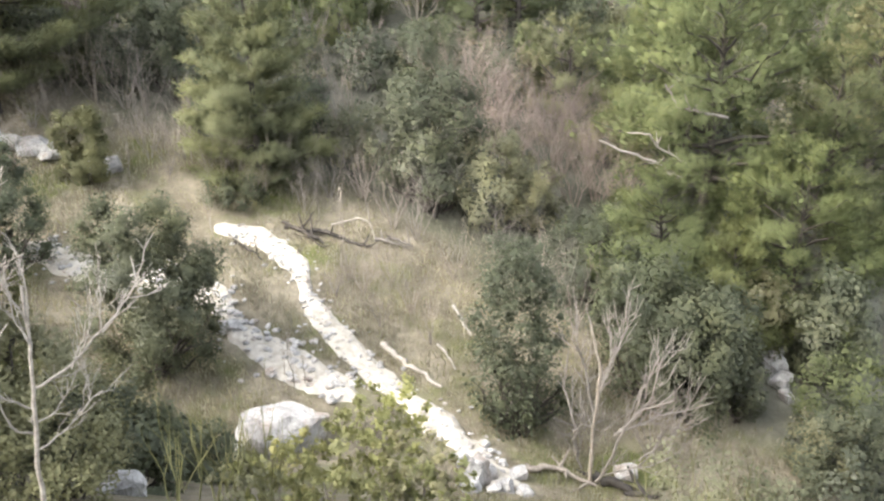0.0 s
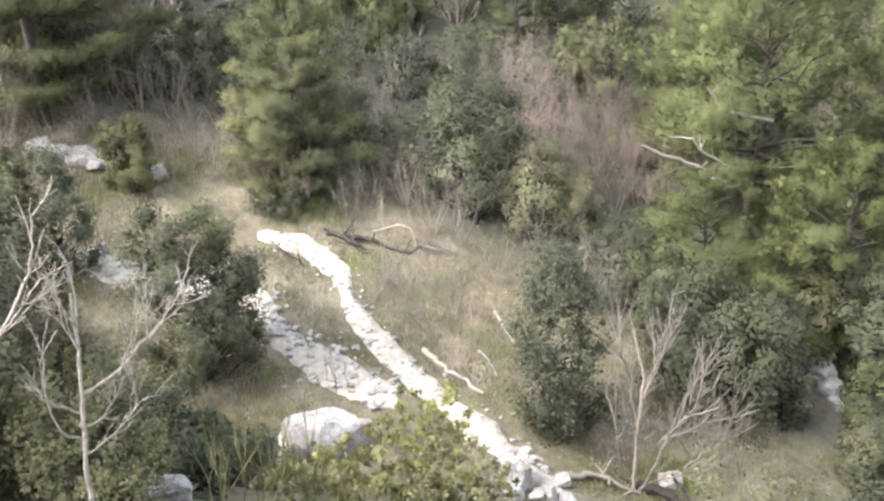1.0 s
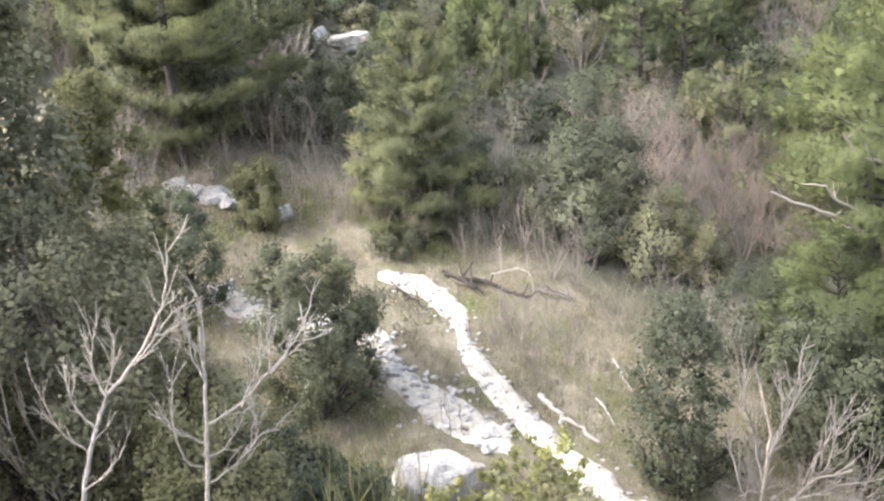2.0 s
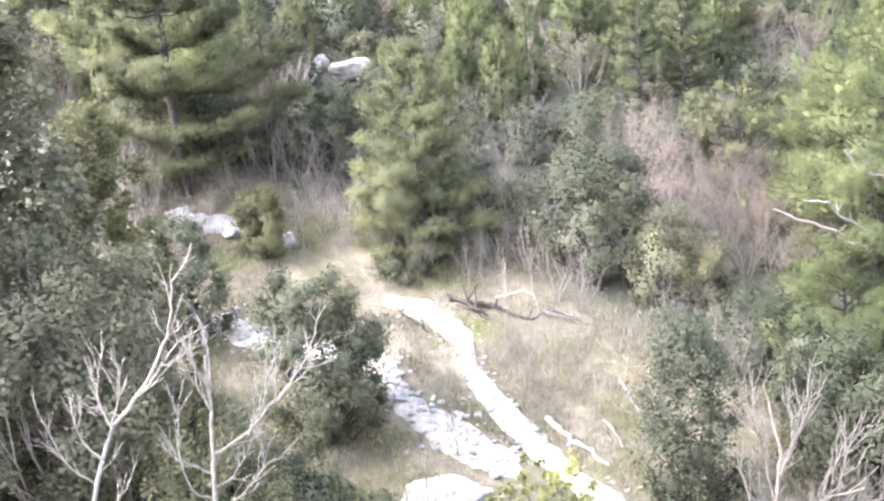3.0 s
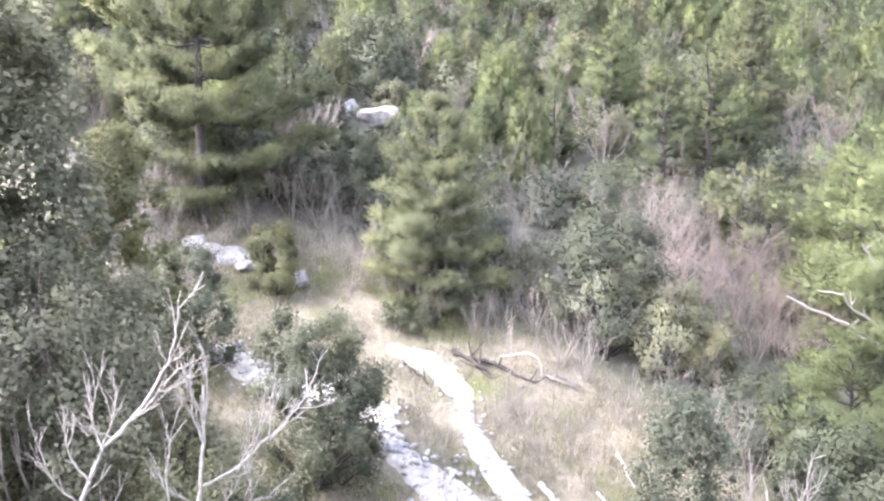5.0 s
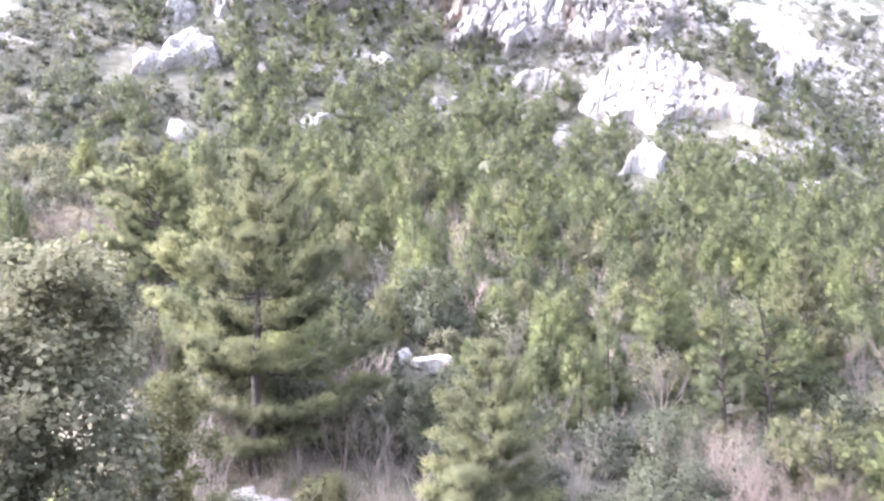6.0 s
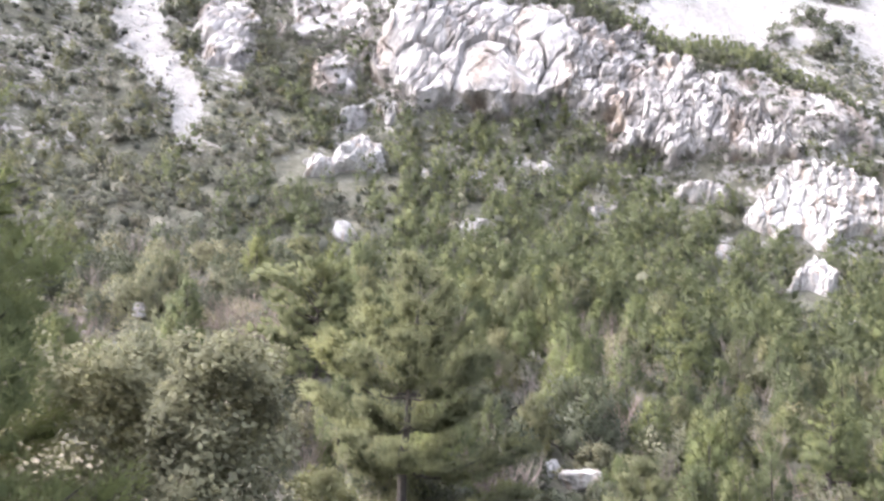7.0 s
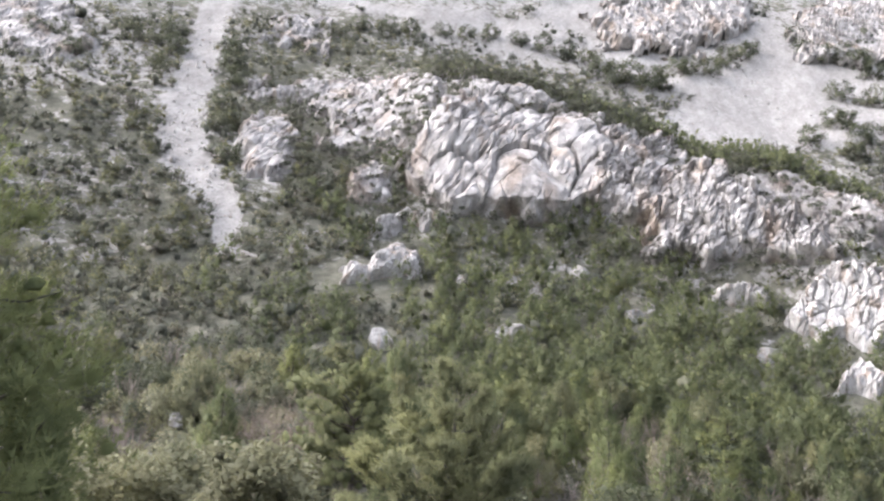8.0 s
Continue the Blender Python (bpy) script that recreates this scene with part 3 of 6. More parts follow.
def wood_amount(x, y):
    """Woodland litter behind the dry-grass clearing."""
    az, r = polar(x, y)
    edge = 35.5 - np.where(az < -8, 0.42, 0.27) * (az + 8) + 1.2 * vnoise(x, y, 3.0, 51)
    return np.clip((r - edge) / 3, 0, 1)


def ground():
    az = np.concatenate([np.linspace(-180, -62, 36)[:-1], np.linspace(-62, 34, 257), np.linspace(34, 180, 44)[1:-1]])
    r = np.concatenate([np.linspace(0.6, 20, 40), np.linspace(20, 50, 101)[1:], np.linspace(50, 125, 75)[1:], np.linspace(125, 260, 110)[1:], 260 * 1.06 ** np.arange(1, 40)])
    A, R = np.meshgrid(np.radians(az), r)
    X, Y = R * np.sin(A), R * np.cos(A)
    Z = land(X, Y)
    v = np.stack([X, Y, Z], -1).reshape(-1, 3)
    v = np.vstack([v, [[0, 0, float(land(0, 0))]]])
    nr, na = X.shape
    i, j = np.meshgrid(np.arange(nr - 1), np.arange(na), indexing="ij")
    k = (j + 1) % na
    f = np.stack([i * na + j, i * na + k, (i + 1) * na + k, (i + 1) * na + j], -1).reshape(-1, 4)[:, ::-1]
    jj = np.arange(na)
    fan = np.stack([np.full(na, len(v) - 1), jj, (jj + 1) % na], 1)[:, ::-1]
    me = mesh_from("ground", v, [f, fan], M_GROUND, True)
    for nm, fn in (("scree", scree_amount), ("wood", wood_amount)):
        me.attributes.new(nm, "FLOAT", "POINT").data.foreach_set("value", fn(v[:, 0], v[:, 1]).astype(np.float32))
    return tagged(new("ground", me), "stony hillside with dry winter grass rising to a limestone mountain", "hillside", kind="structure")


ground()


# ---- limestone cliffs and outcrops ----
def worley(u, v, seed):
    """Distances to the nearest and second nearest of scattered cell centres, and a number of each cell's own."""
    iu, iv = np.floor(u), np.floor(v)
    f1, f2, own = np.full(u.shape, 9.0), np.full(u.shape, 9.0), np.zeros(u.shape)
    for du in (-1, 0, 1):
        for dv in (-1, 0, 1):
            a, b = iu + du, iv + dv
            s1 = np.sin(a * 127.1 + b * 311.7 + seed) * 43758.5453
            s2 = np.sin(a * 269.5 + b * 183.3 + seed) * 24634.6345
            s1, s2 = s1 - np.floor(s1), s2 - np.floor(s2)
            d = np.hypot(u - a - s1, v - b - s2)
            own = np.where(d < f1, (s1 * 7.13 + s2 * 3.71) % 1.0, own)
            f2 = np.minimum(f2, np.maximum(f1, d))
            f1 = np.minimum(f1, d)
    return f1, f2, own


def inside(A, E, outline):
    """Signed distance in degrees from the edge of an outline, positive within it."""
    best, odd = np.full(A.shape, 1e9), np.zeros(A.shape, bool)
    k = np.cos(radians(20))
    for (ax, ay), (bx, by) in zip(outline, outline[1:] + outline[:1]):
        dx, dy = (bx - ax) * k, by - ay
        px, py = (A - ax) * k, E - ay
        w = np.clip((px * dx + py * dy) / (dx * dx + dy * dy + 1e-9), 0, 1)
        best = np.minimum(best, np.hypot(px - w * dx, py - w * dy))
        cross = ((ay > E) != (by > E)) & (A < (bx - ax) * (E - ay) / (by - ay + 1e-9) + ax)
        odd ^= cross
    return np.where(odd, best, -best)


def oval(az0, el0, ha, he):
    return [(az0 + ha * math.cos(t), el0 + he * math.sin(t)) for t in np.linspace(0, 2 * math.pi, 17)[:-1]]


FREE_ROCK = []


def outcrop(seed, outline, label, name="limestone_outcrop", depth=1.6, cell=4.0, step=0.075, rmax=185.0, ragged=0.35, blocky=0.5, shells=(), soft=0.6, lean=0.12, material=None):
    """Bare rock standing out of the slope: smooth bulges parted by deep cracks (blocky 0) to stepped upright blocks (blocky 1); shells: domes with curved joints."""
    FREE_ROCK.append(outline)
    la, le = [p[0] for p in outline], [p[1] for p in outline]
    az = np.arange(min(la) - 0.8, max(la) + 0.8, step)
    el = np.arange(min(le) - 0.6, max(le) + 0.6, step * 0.9)
    rr = np.arange(60.0, rmax, 0.12)
    P = np.zeros((len(el), len(az)))
    for j, a in enumerate(az):
        x, y = rr * math.sin(radians(a)), rr * math.cos(radians(a))
        e = np.maximum.accumulate(np.degrees(np.arctan2(land(x, y) - 1.6, rr)) + rr * 1e-6)
        P[:, j] = np.interp(el, e, rr)
    A, E = np.meshgrid(az, el)
    X, Y = P * np.sin(np.radians(A)), P * np.cos(np.radians(A))
    Z = land(X, Y)
    g = 0.6
    nx, ny = -(land(X + g, Y) - land(X - g, Y)) / (2 * g), -(land(X, Y + g) - land(X, Y - g)) / (2 * g)
    nz = np.full(X.shape, 0.8)
    nx, ny = nx - 0.5 * np.sin(np.radians(A)), ny - 0.5 * np.cos(np.radians(A))
    ln = np.sqrt(nx ** 2 + ny ** 2 + nz ** 2)
    u, v = P * np.radians(A), P * np.tan(np.radians(E))
    warp = fractal(u, v, 7, seed + 3, 3)
    m = inside(A, E, outline) / soft + ragged * (fractal(u, v, 5, seed) + 0.5 * vnoise(u, v, 1.4, seed + 9)) + 0.25
    m = np.clip(m, -0.5, 1)
    m = np.where(P > rmax - 1, -0.5, m)
    tilt = u - lean * v
    f1, f2, own = worley((tilt + 0.9 * warp) / cell, (v + 0.6 * warp) / (cell * 2.0), seed)
    g1, g2, own2 = worley((tilt + 0.25 * warp) / (cell * 0.36), (v + 0.15 * warp) / (cell * 1.15), seed + 40)
    h1, h2, own3 = worley((tilt + 0.1 * warp) / (cell * 0.19), v / (cell * 0.4), seed + 80)
    rib = np.sqrt(np.clip(1 - f1 ** 2 * 1.1, 0, 1))
    worn = np.clip(0.55 + 1.1 * vnoise(u, v, 2.6, seed + 21), 0.1, 1)
    crack = 1 - worn * (1 - np.clip((f2 - f1) / 0.085, 0, 1))
    flute = 1 - np.clip(0.35 + 1.3 * vnoise(u, v, 1.9, seed + 23), 0, 1) * (1 - np.clip((g2 - g1) / 0.2, 0, 1))
    chip = np.clip((h2 - h1) / 0.25, 0, 1)
    broken = np.clip(blocky + 0.9 * (fractal(u, v, 10, seed + 12, 2) - 0.1), 0, 1)
    form = (0.55 * rib * (1 - 0.65 * broken) + 0.75 * crack + 0.45 * own
            + broken * (0.75 * own2 + 0.42 * flute + 0.36 * own3 + 0.14 * chip) + (1 - broken) * 0.2 * flute
            + 0.45 * fractal(u, v, 12, seed + 15, 2) + 0.12 * fractal(u, v * 0.5, 1.6, seed + 6, 3))
    for a, e, ra, re in shells:
        q = np.hypot((A - a) / ra, (E - e) / re) * (1 + 0.16 * vnoise(u, v, 3.5, seed + 31))
        dome = 0.95 + 1.25 * np.sqrt(np.clip(1 - q ** 2 * 0.85, 0, 1))
        for at_q, wide, deep in ((0.52, 0.03, 0.2), (0.98, 0.045, 0.35)):
            arch = np.clip(0.3 + (E - e) / re + 1.1 * vnoise(u, v, 3.0, seed + at_q), 0, 1)
            dome -= deep * np.exp(-((q - at_q) / wide) ** 2) * arch
        dome += 0.22 * own2 - 0.3 * (1 - np.clip((g2 - g1) / 0.06, 0, 1)) * np.clip(vnoise(u, v, 4.0, seed + 5) + 0.3, 0, 1)
        k = np.clip((1.12 - q) / 0.12, 0, 1)
        form = form * (1 - k) + (dome + 0.05 * fractal(u, v, 1.5, seed + 8, 2)) * k
    D = -0.95 + np.clip(m, -0.2, 1) * 0.9 + np.clip(m, 0, 1) ** 0.6 * depth * form
    X, Y, Z = X + nx / ln * D, Y + ny / ln * D, Z + nz / ln * D
    n, k = X.shape
    i, j = np.meshgrid(np.arange(n - 1), np.arange(k - 1), indexing="ij")
    q = np.stack([i * k + j, i * k + j + 1, (i + 1) * k + j + 1, (i + 1) * k + j], -1).reshape(-1, 4)
    keep = (m > -0.15).ravel()[q].all(1)
    q = q[keep]
    vv = np.stack([X, Y, Z], -1).reshape(-1, 3)
    mid = vv[np.unique(q)].mean(0)
    crag = new(name)
    crag.location = mid
    # each block between the large cracks is a piece of its own; slivers join the block beside them
    face = keep.reshape(n - 1, k - 1)
    key = np.where(face, np.round(own[:-1, :-1] * 1e5), -1).astype(int)
    tag = np.where(face, np.arange(face.size).reshape(face.shape) + 1, 0)

    def flow(tag):
        old = None
        while old is None or (old != tag).any():
            old = tag.copy()
            for ax, d in ((0, 1), (0, -1), (1, 1), (1, -1)):
                o, ok = np.roll(tag, d, ax), np.roll(key, d, ax) == key
                edge = [slice(None), slice(None)]
                edge[ax] = 0 if d == 1 else -1
                ok[tuple(edge)] = False
                tag = np.where(face & ok & (o > tag), o, tag)
        return tag

    tag = flow(tag)
    ids, inv, sizes = np.unique(tag, return_inverse=True, return_counts=True)
    big = (sizes[inv.reshape(tag.shape)] >= min(90, max(12, face.sum() // 20))) & face
    tag = np.where(big, tag, 0)
    for _ in range(24):
        for ax, d in ((0, 1), (0, -1), (1, 1), (1, -1)):
            o = np.roll(tag, d, ax)
            edge = [slice(None), slice(None)]
            edge[ax] = 0 if d == 1 else -1
            o[tuple(edge)] = 0
            tag = np.where(face & (tag == 0), o, tag)
    flat = tag.ravel()[keep]
    for b in np.unique(flat[flat > 0]):
        qb = q[flat == b]
        used = np.unique(qb)
        back = np.zeros(n * k, int)
        back[used] = np.arange(len(used))
        part("rock_block", mesh_from("rock_block", vv[used] - mid, [back[qb]], material or M_CLIFF, False), crag)
    return tagged(crag, label, "cliff" if "cliff" in name else "rock outcrop")


L_CLIFF = "pale grey limestone cliff split by dark upright cracks"
outcrop(1, [(-30.6, 21.2), (-29.5, 22.8), (-28.6, 24.3), (-27.2, 26.4), (-25.7, 27.6), (-22.1, 27.2), (-17.8, 25.4), (-16.2, 23.4), (-16.9, 20.2), (-18.5, 19.3), (-20.7, 18.9), (-24.0, 19.3), (-26.7, 19.2), (-29.3, 20.4)],
        "rounded pale limestone dome with dark curved cracks above the woods", "limestone_cliff", 2.1, 6.4, 0.062, ragged=0.55, blocky=0.25, shells=((-22.1, 20.4, 2.5, 2.6),))
outcrop(2, [(-17.6, 25.3), (-14.4, 24.0), (-10.8, 22.3), (-8.0, 21.0), (-5.1, 19.6), (-3.6, 18.0), (-2.7, 16.5), (-5.9, 16.5), (-8.0, 17.0), (-10.2, 16.3), (-11.6, 17.2), (-13.4, 17.1), (-14.8, 18.8), (-17.0, 20.0)],
        "broken pale limestone cliff in upright blocks", "limestone_cliff", 1.8, 3.0, 0.058, ragged=0.95, blocky=0.95)
outcrop(3, [(-33.9, 19.8), (-33.9, 21.5), (-32.3, 22.2), (-30.9, 21.9), (-30.7, 19.9), (-32.2, 19.5)], L_CLIFF, "limestone_cliff", 1.3, 2.3, ragged=0.4, blocky=0.4)
outcrop(5, [(-40.3, 25.3), (-38.6, 27.0), (-35.3, 27.6), (-30.0, 28.4), (-26.0, 28.3), (-25.7, 27.4), (-28.0, 25.4), (-29.0, 23.8), (-30.4, 22.6), (-33.0, 22.5), (-35.4, 21.6), (-36.6, 23.2), (-37.6, 25.0)],
        "weathered grey rock shoulder with scrub", "limestone_cliff", 1.0, 3.0, 0.08, 184, 1.1, 0.8, soft=1.2)
outcrop(6, [(-41.8, 22.0), (-41.3, 23.8), (-38.7, 24.6), (-37.1, 23.2), (-37.7, 21.2), (-38.2, 20.2), (-40.3, 20.4)], "grey limestone crag beside a scree chute", depth=1.4, cell=2.6, ragged=0.6, blocky=0.6)
outcrop(7, [(-32.1, 17.7), (-31.4, 18.6), (-29.8, 19.6), (-28.5, 19.3), (-27.0, 18.9), (-28.4, 18.2), (-29.4, 18.6), (-30.6, 17.9)], "pale limestone crag among pines", depth=1.5, cell=1.5, ragged=0.6, blocky=0.9, soft=0.4, material=M_LEDGE)
outcrop(8, [(-36.2, 14.6), (-34.2, 16.0), (-32.7, 15.6), (-30.2, 17.2), (-28.4, 16.7), (-28.2, 15.2), (-30.6, 14.9), (-33.0, 14.9)], "pale broken limestone ledge among pines", depth=1.1, cell=1.3, ragged=1.2, blocky=1.0, soft=0.5, material=M_LEDGE)
outcrop(9, [(-10.1, 14.0), (-9.9, 14.9), (-8.4, 15.1), (-6.9, 14.8), (-6.9, 13.8), (-8.3, 14.2)], "low white limestone ledge in scrub", depth=1.2, cell=1.2, ragged=0.9, blocky=1.0, soft=0.45, material=M_LEDGE)
outcrop(10, [(-6.0, 12.9), (-4.8, 14.4), (-2.9, 16.1), (-0.6, 15.7), (1.6, 14.9), (3.6, 13.6), (5.4, 12.2), (4.8, 11.2), (3.4, 11.9), (2.1, 11.7), (0.6, 11.8), (-1.1, 10.9), (-2.4, 12.0), (-3.9, 11.6)],
        "bright white limestone outcrop in a green wood", depth=1.2, cell=1.6, ragged=0.5, blocky=0.9, soft=0.45, material=M_LEDGE)
outcrop(11, [(-3.5, 8.5), (-2.9, 9.4), (-1.8, 10.4), (-0.3, 9.2), (-1.0, 8.5), (-2.2, 8.9)], "white limestone knoll between pines", depth=1.1, cell=1.2, ragged=0.35, blocky=0.9, soft=0.4, material=M_LEDGE)
outcrop(12, [(-8.2, 20.6), (-6.4, 22.1), (-4.0, 21.6), (-1.7, 20.4), (0.6, 19.4), (2.8, 17.4), (1.2, 16.6), (-1.4, 17.6), (-3.6, 18.6), (-5.6, 20.0)], "tilted white limestone ledges with scrub", depth=0.9, cell=2.0, ragged=1.0, rmax=200.0, blocky=1.0, lean=-1.2)
outcrop(13, [(3.0, 17.4), (4.6, 18.6), (8.4, 17.6), (8.6, 14.0), (7.0, 14.2), (5.4, 14.8), (4.6, 16.4)], "pale broken limestone slope with scrub", depth=0.8, cell=2.0, ragged=1.0, rmax=200.0, blocky=1.0, lean=-1.2)
outcrop(14, oval(-12.2, 31.0, 5.8, 1.9), "broken grey rock slope high on the mountain", "mountain_crag", 1.7, 3.4, 0.085, 330, 1.1, 1.0, lean=-0.5)
outcrop(15, oval(-0.6, 29.4, 3.8, 2.2), "broken grey rock slope high on the mountain", "mountain_crag", 1.4, 3.4, 0.085, 330, 1.1, 1.0, lean=-2.0)
outcrop(21, oval(-37.5, 29.8, 3.2, 1.0), "pale rock slope at the head of the scree chute", "mountain_crag", 0.8, 3.0, 0.1, 330, 1.2, 0.8)
outcrop(22, oval(-54.5, 26.6, 3.6, 1.6), "pale weathered rock slope with scattered bushes", "mountain_crag", 0.8, 4.0, 0.1, 330, 0.8, 0.4)


# ---- boulders and loose rocks ----
def boulder(seed, az, r, sx, sy, sz, turn, label, detail=4):
    return put(rock(seed, sx, sy, sz, label, detail=detail), *at(az, r), turn)


boulder(1, -11.75, 23.9, 2.25, 1.3, 1.45, 12, "large pale grey limestone boulder on the grassy bank")
boulder(2, -24.4, 39.0, 1.5, 1.1, 0.7, 30, "pale broken rock at the edge of the clearing")
boulder(21, -25.6, 39.3, 1.3, 1.0, 0.6, 80, "pale broken rock at the edge of the clearing")
boulder(22, -26.6, 39.9, 1.0, 0.8, 0.7, 10, "pale broken rock at the edge of the clearing")
boulder(23, -23.6, 38.4, 0.8, 0.7, 0.4, 55, "small pale rock at the edge of the clearing")
boulder(3, -20.6, 37.5, 1.3, 1.0, 0.8, 10, "small white rock in dry grass")
boulder(4, 2.2, 22.8, 0.7, 0.6, 1.0, 40, "upright white stone beside the trail")
boulder(5, 5.1, 23.3, 0.55, 0.5, 0.4, 10, "white stone at the foot of the trail")
boulder(6, 1.6, 22.6, 0.8, 0.7, 0.6, 70, "white rubble stone at the foot of the trail")
for k, (a, r, w, tr) in enumerate(((1.0, 23.6, 0.5, 10), (2.2, 23.7, 0.45, 60), (3.0, 23.2, 0.6, 100), (1.6, 22.2, 0.6, 150), (3.4, 22.3, 0.5, 30), (4.3, 22.5, 0.6, 80), (5.6, 22.4, 0.5, 120), (2.6, 24.4, 0.35, 45), (4.0, 23.8, 0.3, 0))):
    boulder(60 + k, a, r, w, w * 0.8, w * 0.7, tr, "pale rubble stone at the foot of the trail", 3)
boulder(7, 12.8, 24.8, 0.8, 0.6, 0.45, 0, "pale stone beside a dark fallen log")
RIDGE = "weathered grey rock rib standing between evergreen bushes"
for k, (a, r, sx, sz, tr) in enumerate(((21.3, 34.4, 0.9, 1.0, 20), (21.7, 33.6, 1.1, 1.0, 75), (22.1, 32.9, 1.0, 0.9, 130), (22.6, 32.2, 0.9, 0.7, 40), (23.1, 31.6, 0.6, 0.5, 95))):
    boulder(8 + 40 * k, a, r, sx, sx * 0.8, sz, tr, RIDGE, 4)
boulder(24, 24.8, 30.9, 0.7, 0.6, 0.8, 65, "pale rock below evergreen bushes", 4)
boulder(25, 25.4, 30.2, 0.9, 0.6, 0.6, 110, "pale rock below evergreen bushes", 4)
boulder(9, 25.9, 29.4, 0.5, 0.5, 0.4, 50, "small pale rock below evergreen bushes", 3)
boulder(10, -15.3, 53.5, 2.3, 1.6, 1.2, 15, "white limestone block in the wood")
boulder(11, -17.0, 54.5, 1.3, 1.0, 1.0, 65, "white limestone block in the wood")
boulder(12, -30.8, 101, 3.1, 2.3, 2.6, 25, "rounded white rock standing in scrub")
boulder(13, -22.3, 110, 4.5, 3.0, 2.4, 5, "white rock patch between pines")
boulder(14, -14.6, 125, 3.6, 2.0, 1.9, 80, "slanting white rock between pines")
boulder(15, -6.7, 122, 3.2, 2.4, 2.2, 35, "white rock between pines")
boulder(16, -23.9, 14.6, 1.2, 0.9, 0.5, 30, "pale stone under the bushes of the bank")
boulder(17, -14.6, 28.6, 0.8, 0.6, 0.4, 10, "white stone beside the stony strip")
BLOCK = boulder(18, 4.2, 130, 3.6, 2.6, 2.6, 15, "white limestone block on the wooded slope")
tagged(BLOCK, group="white blocks on the wooded slope")
for a, r, s, tr in ((10.0, 79, .36, 40), (11.8, 79, .32, 100), (0.4, 106, .8, 10), (11.1, 108, .6, 70), (12.7, 101, .5, 130), (6.3, 105, .9, 20), (6.1, 105, .8, 60),
                    (-21.8, 60, .32, 15), (-20.2, 58, .22, 50), (14.5, 118, .9, 30), (17, 112, .8, 75), (8, 126, .9, 5), (-18.2, 132, .8, 160), (-25.6, 123, .6, 90), (-43.6, 60, .4, 20), (-43.8, 66, .4, 70), (-42.4, 72, .5, 110)):
    again(BLOCK, *at(a, r), tr, s)


# ---- the stony trail and the second stony strip ----
def strip(name, line, half, label, seed):
    """A stony path laid along a line of (compass angle, distance), worn a little into the slope."""
    rng = np.random.default_rng(seed)
    pts = np.array([at(*p) for p in line])
    s = np.concatenate([[0], np.cumsum(np.hypot(*np.diff(pts, axis=0).T))])
    t = np.arange(0, s[-1], 0.12)
    c = np.stack([np.interp(t, s, pts[:, 0]), np.interp(t, s, pts[:, 1])], 1)
    for _ in range(12):
        c[1:-1] = (c[:-2] + 2 * c[1:-1] + c[2:]) / 4
    d = np.gradient(c, axis=0)
    d /= np.linalg.norm(d, axis=1)[:, None]
    nrm = np.stack([d[:, 1], -d[:, 0]], 1)
    w = half * (1 + 0.45 * fractal(t, t * 0, 1.5, seed)) * np.clip(np.minimum(t, s[-1] - t) / 1.0 + 0.25, 0, 1)
    cols = np.linspace(-1, 1, 11)
    X = c[:, None, 0] + nrm[:, None, 0] * w[:, None] * cols
    Y = c[:, None, 1] + nrm[:, None, 1] * w[:, None] * cols
    lift = 0.10 - 0.22 * np.abs(cols) ** 4
    Z = land(X, Y) + lift[None] + 0.04 * fractal(X, Y, 0.5, seed + 2)
    n, k = X.shape
    i, j = np.meshgrid(np.arange(n - 1), np.arange(k - 1), indexing="ij")
    q = np.stack([i * k + j, i * k + j + 1, (i + 1) * k + j + 1, (i + 1) * k + j], -1).reshape(-1, 4)
    ob = new(name, mesh_from(name, np.stack([X, Y, Z], -1).reshape(-1, 3), [q], M_TRAIL, True))
    return tagged(ob, label, "path", kind="structure"), c, nrm, w


TRAIL = [(-14.7, 33.75), (-13.6, 33.7), (-12.7, 33.5), (-11.0, 32.8), (-9.6, 31.7), (-9.2, 30.1), (-8.1, 28.9), (-6.7, 28.1), (-5.2, 27.2), (-3.3, 26.2), (-1.0, 25.2), (1.8, 24.1), (4.2, 23.0), (5.4, 22.7)]
STRIP = [(-26.0, 33.8), (-24.0, 32.7), (-22.6, 31.7), (-18.3, 31.4), (-15.6, 30.5), (-14.6, 29.3), (-13.3, 28.1), (-11.4, 27.2), (-8.8, 26.5), (-6.2, 25.6)]
trail, t_c, t_n, t_w = strip("trail", TRAIL, 0.58, "bright stony footpath winding down the dry slope", 3)
wash, w_c, w_n, w_w = strip("stony_strip", STRIP, 0.66, "band of bright loose stones below the path", 8)

# ---- trees and bushes that stand near by ----
def reach(az, r, el):
    """Height of a thing standing there whose top shows at an angle above level."""
    return 1.6 + r * math.tan(radians(el)) - float(land(*at(az, r)))


GREEN_PINE = "mid-green pine with layered boughs beside the clearing"
put(tiered_pine(11, reach(-11.4, 37.2, -1.6), 3.1, 0.05, 9, 24000, 0.22, M_CEDAR, GREEN_PINE, 0.55, 4, 0.6), *at(-11.5, 37.2))
put(tiered_pine(12, reach(-26.1, 41.8, 9.6), 5.5, 0.12, 8, 34000, 0.26, M_CEDAR, "tall olive-green pine with flat tiered boughs and a dark trunk", 0.42, 4, 0.45), *at(-26.0, 41.8))
put(pine(13, 9.2, 3.3, 0.28, 5804, 0.20, M_PINE, "rounded green pine with a bare lower trunk", 0.4, 4, top=0.45, solid=0.45, dense=2.2, more=1.3), *at(-31.9, 57))
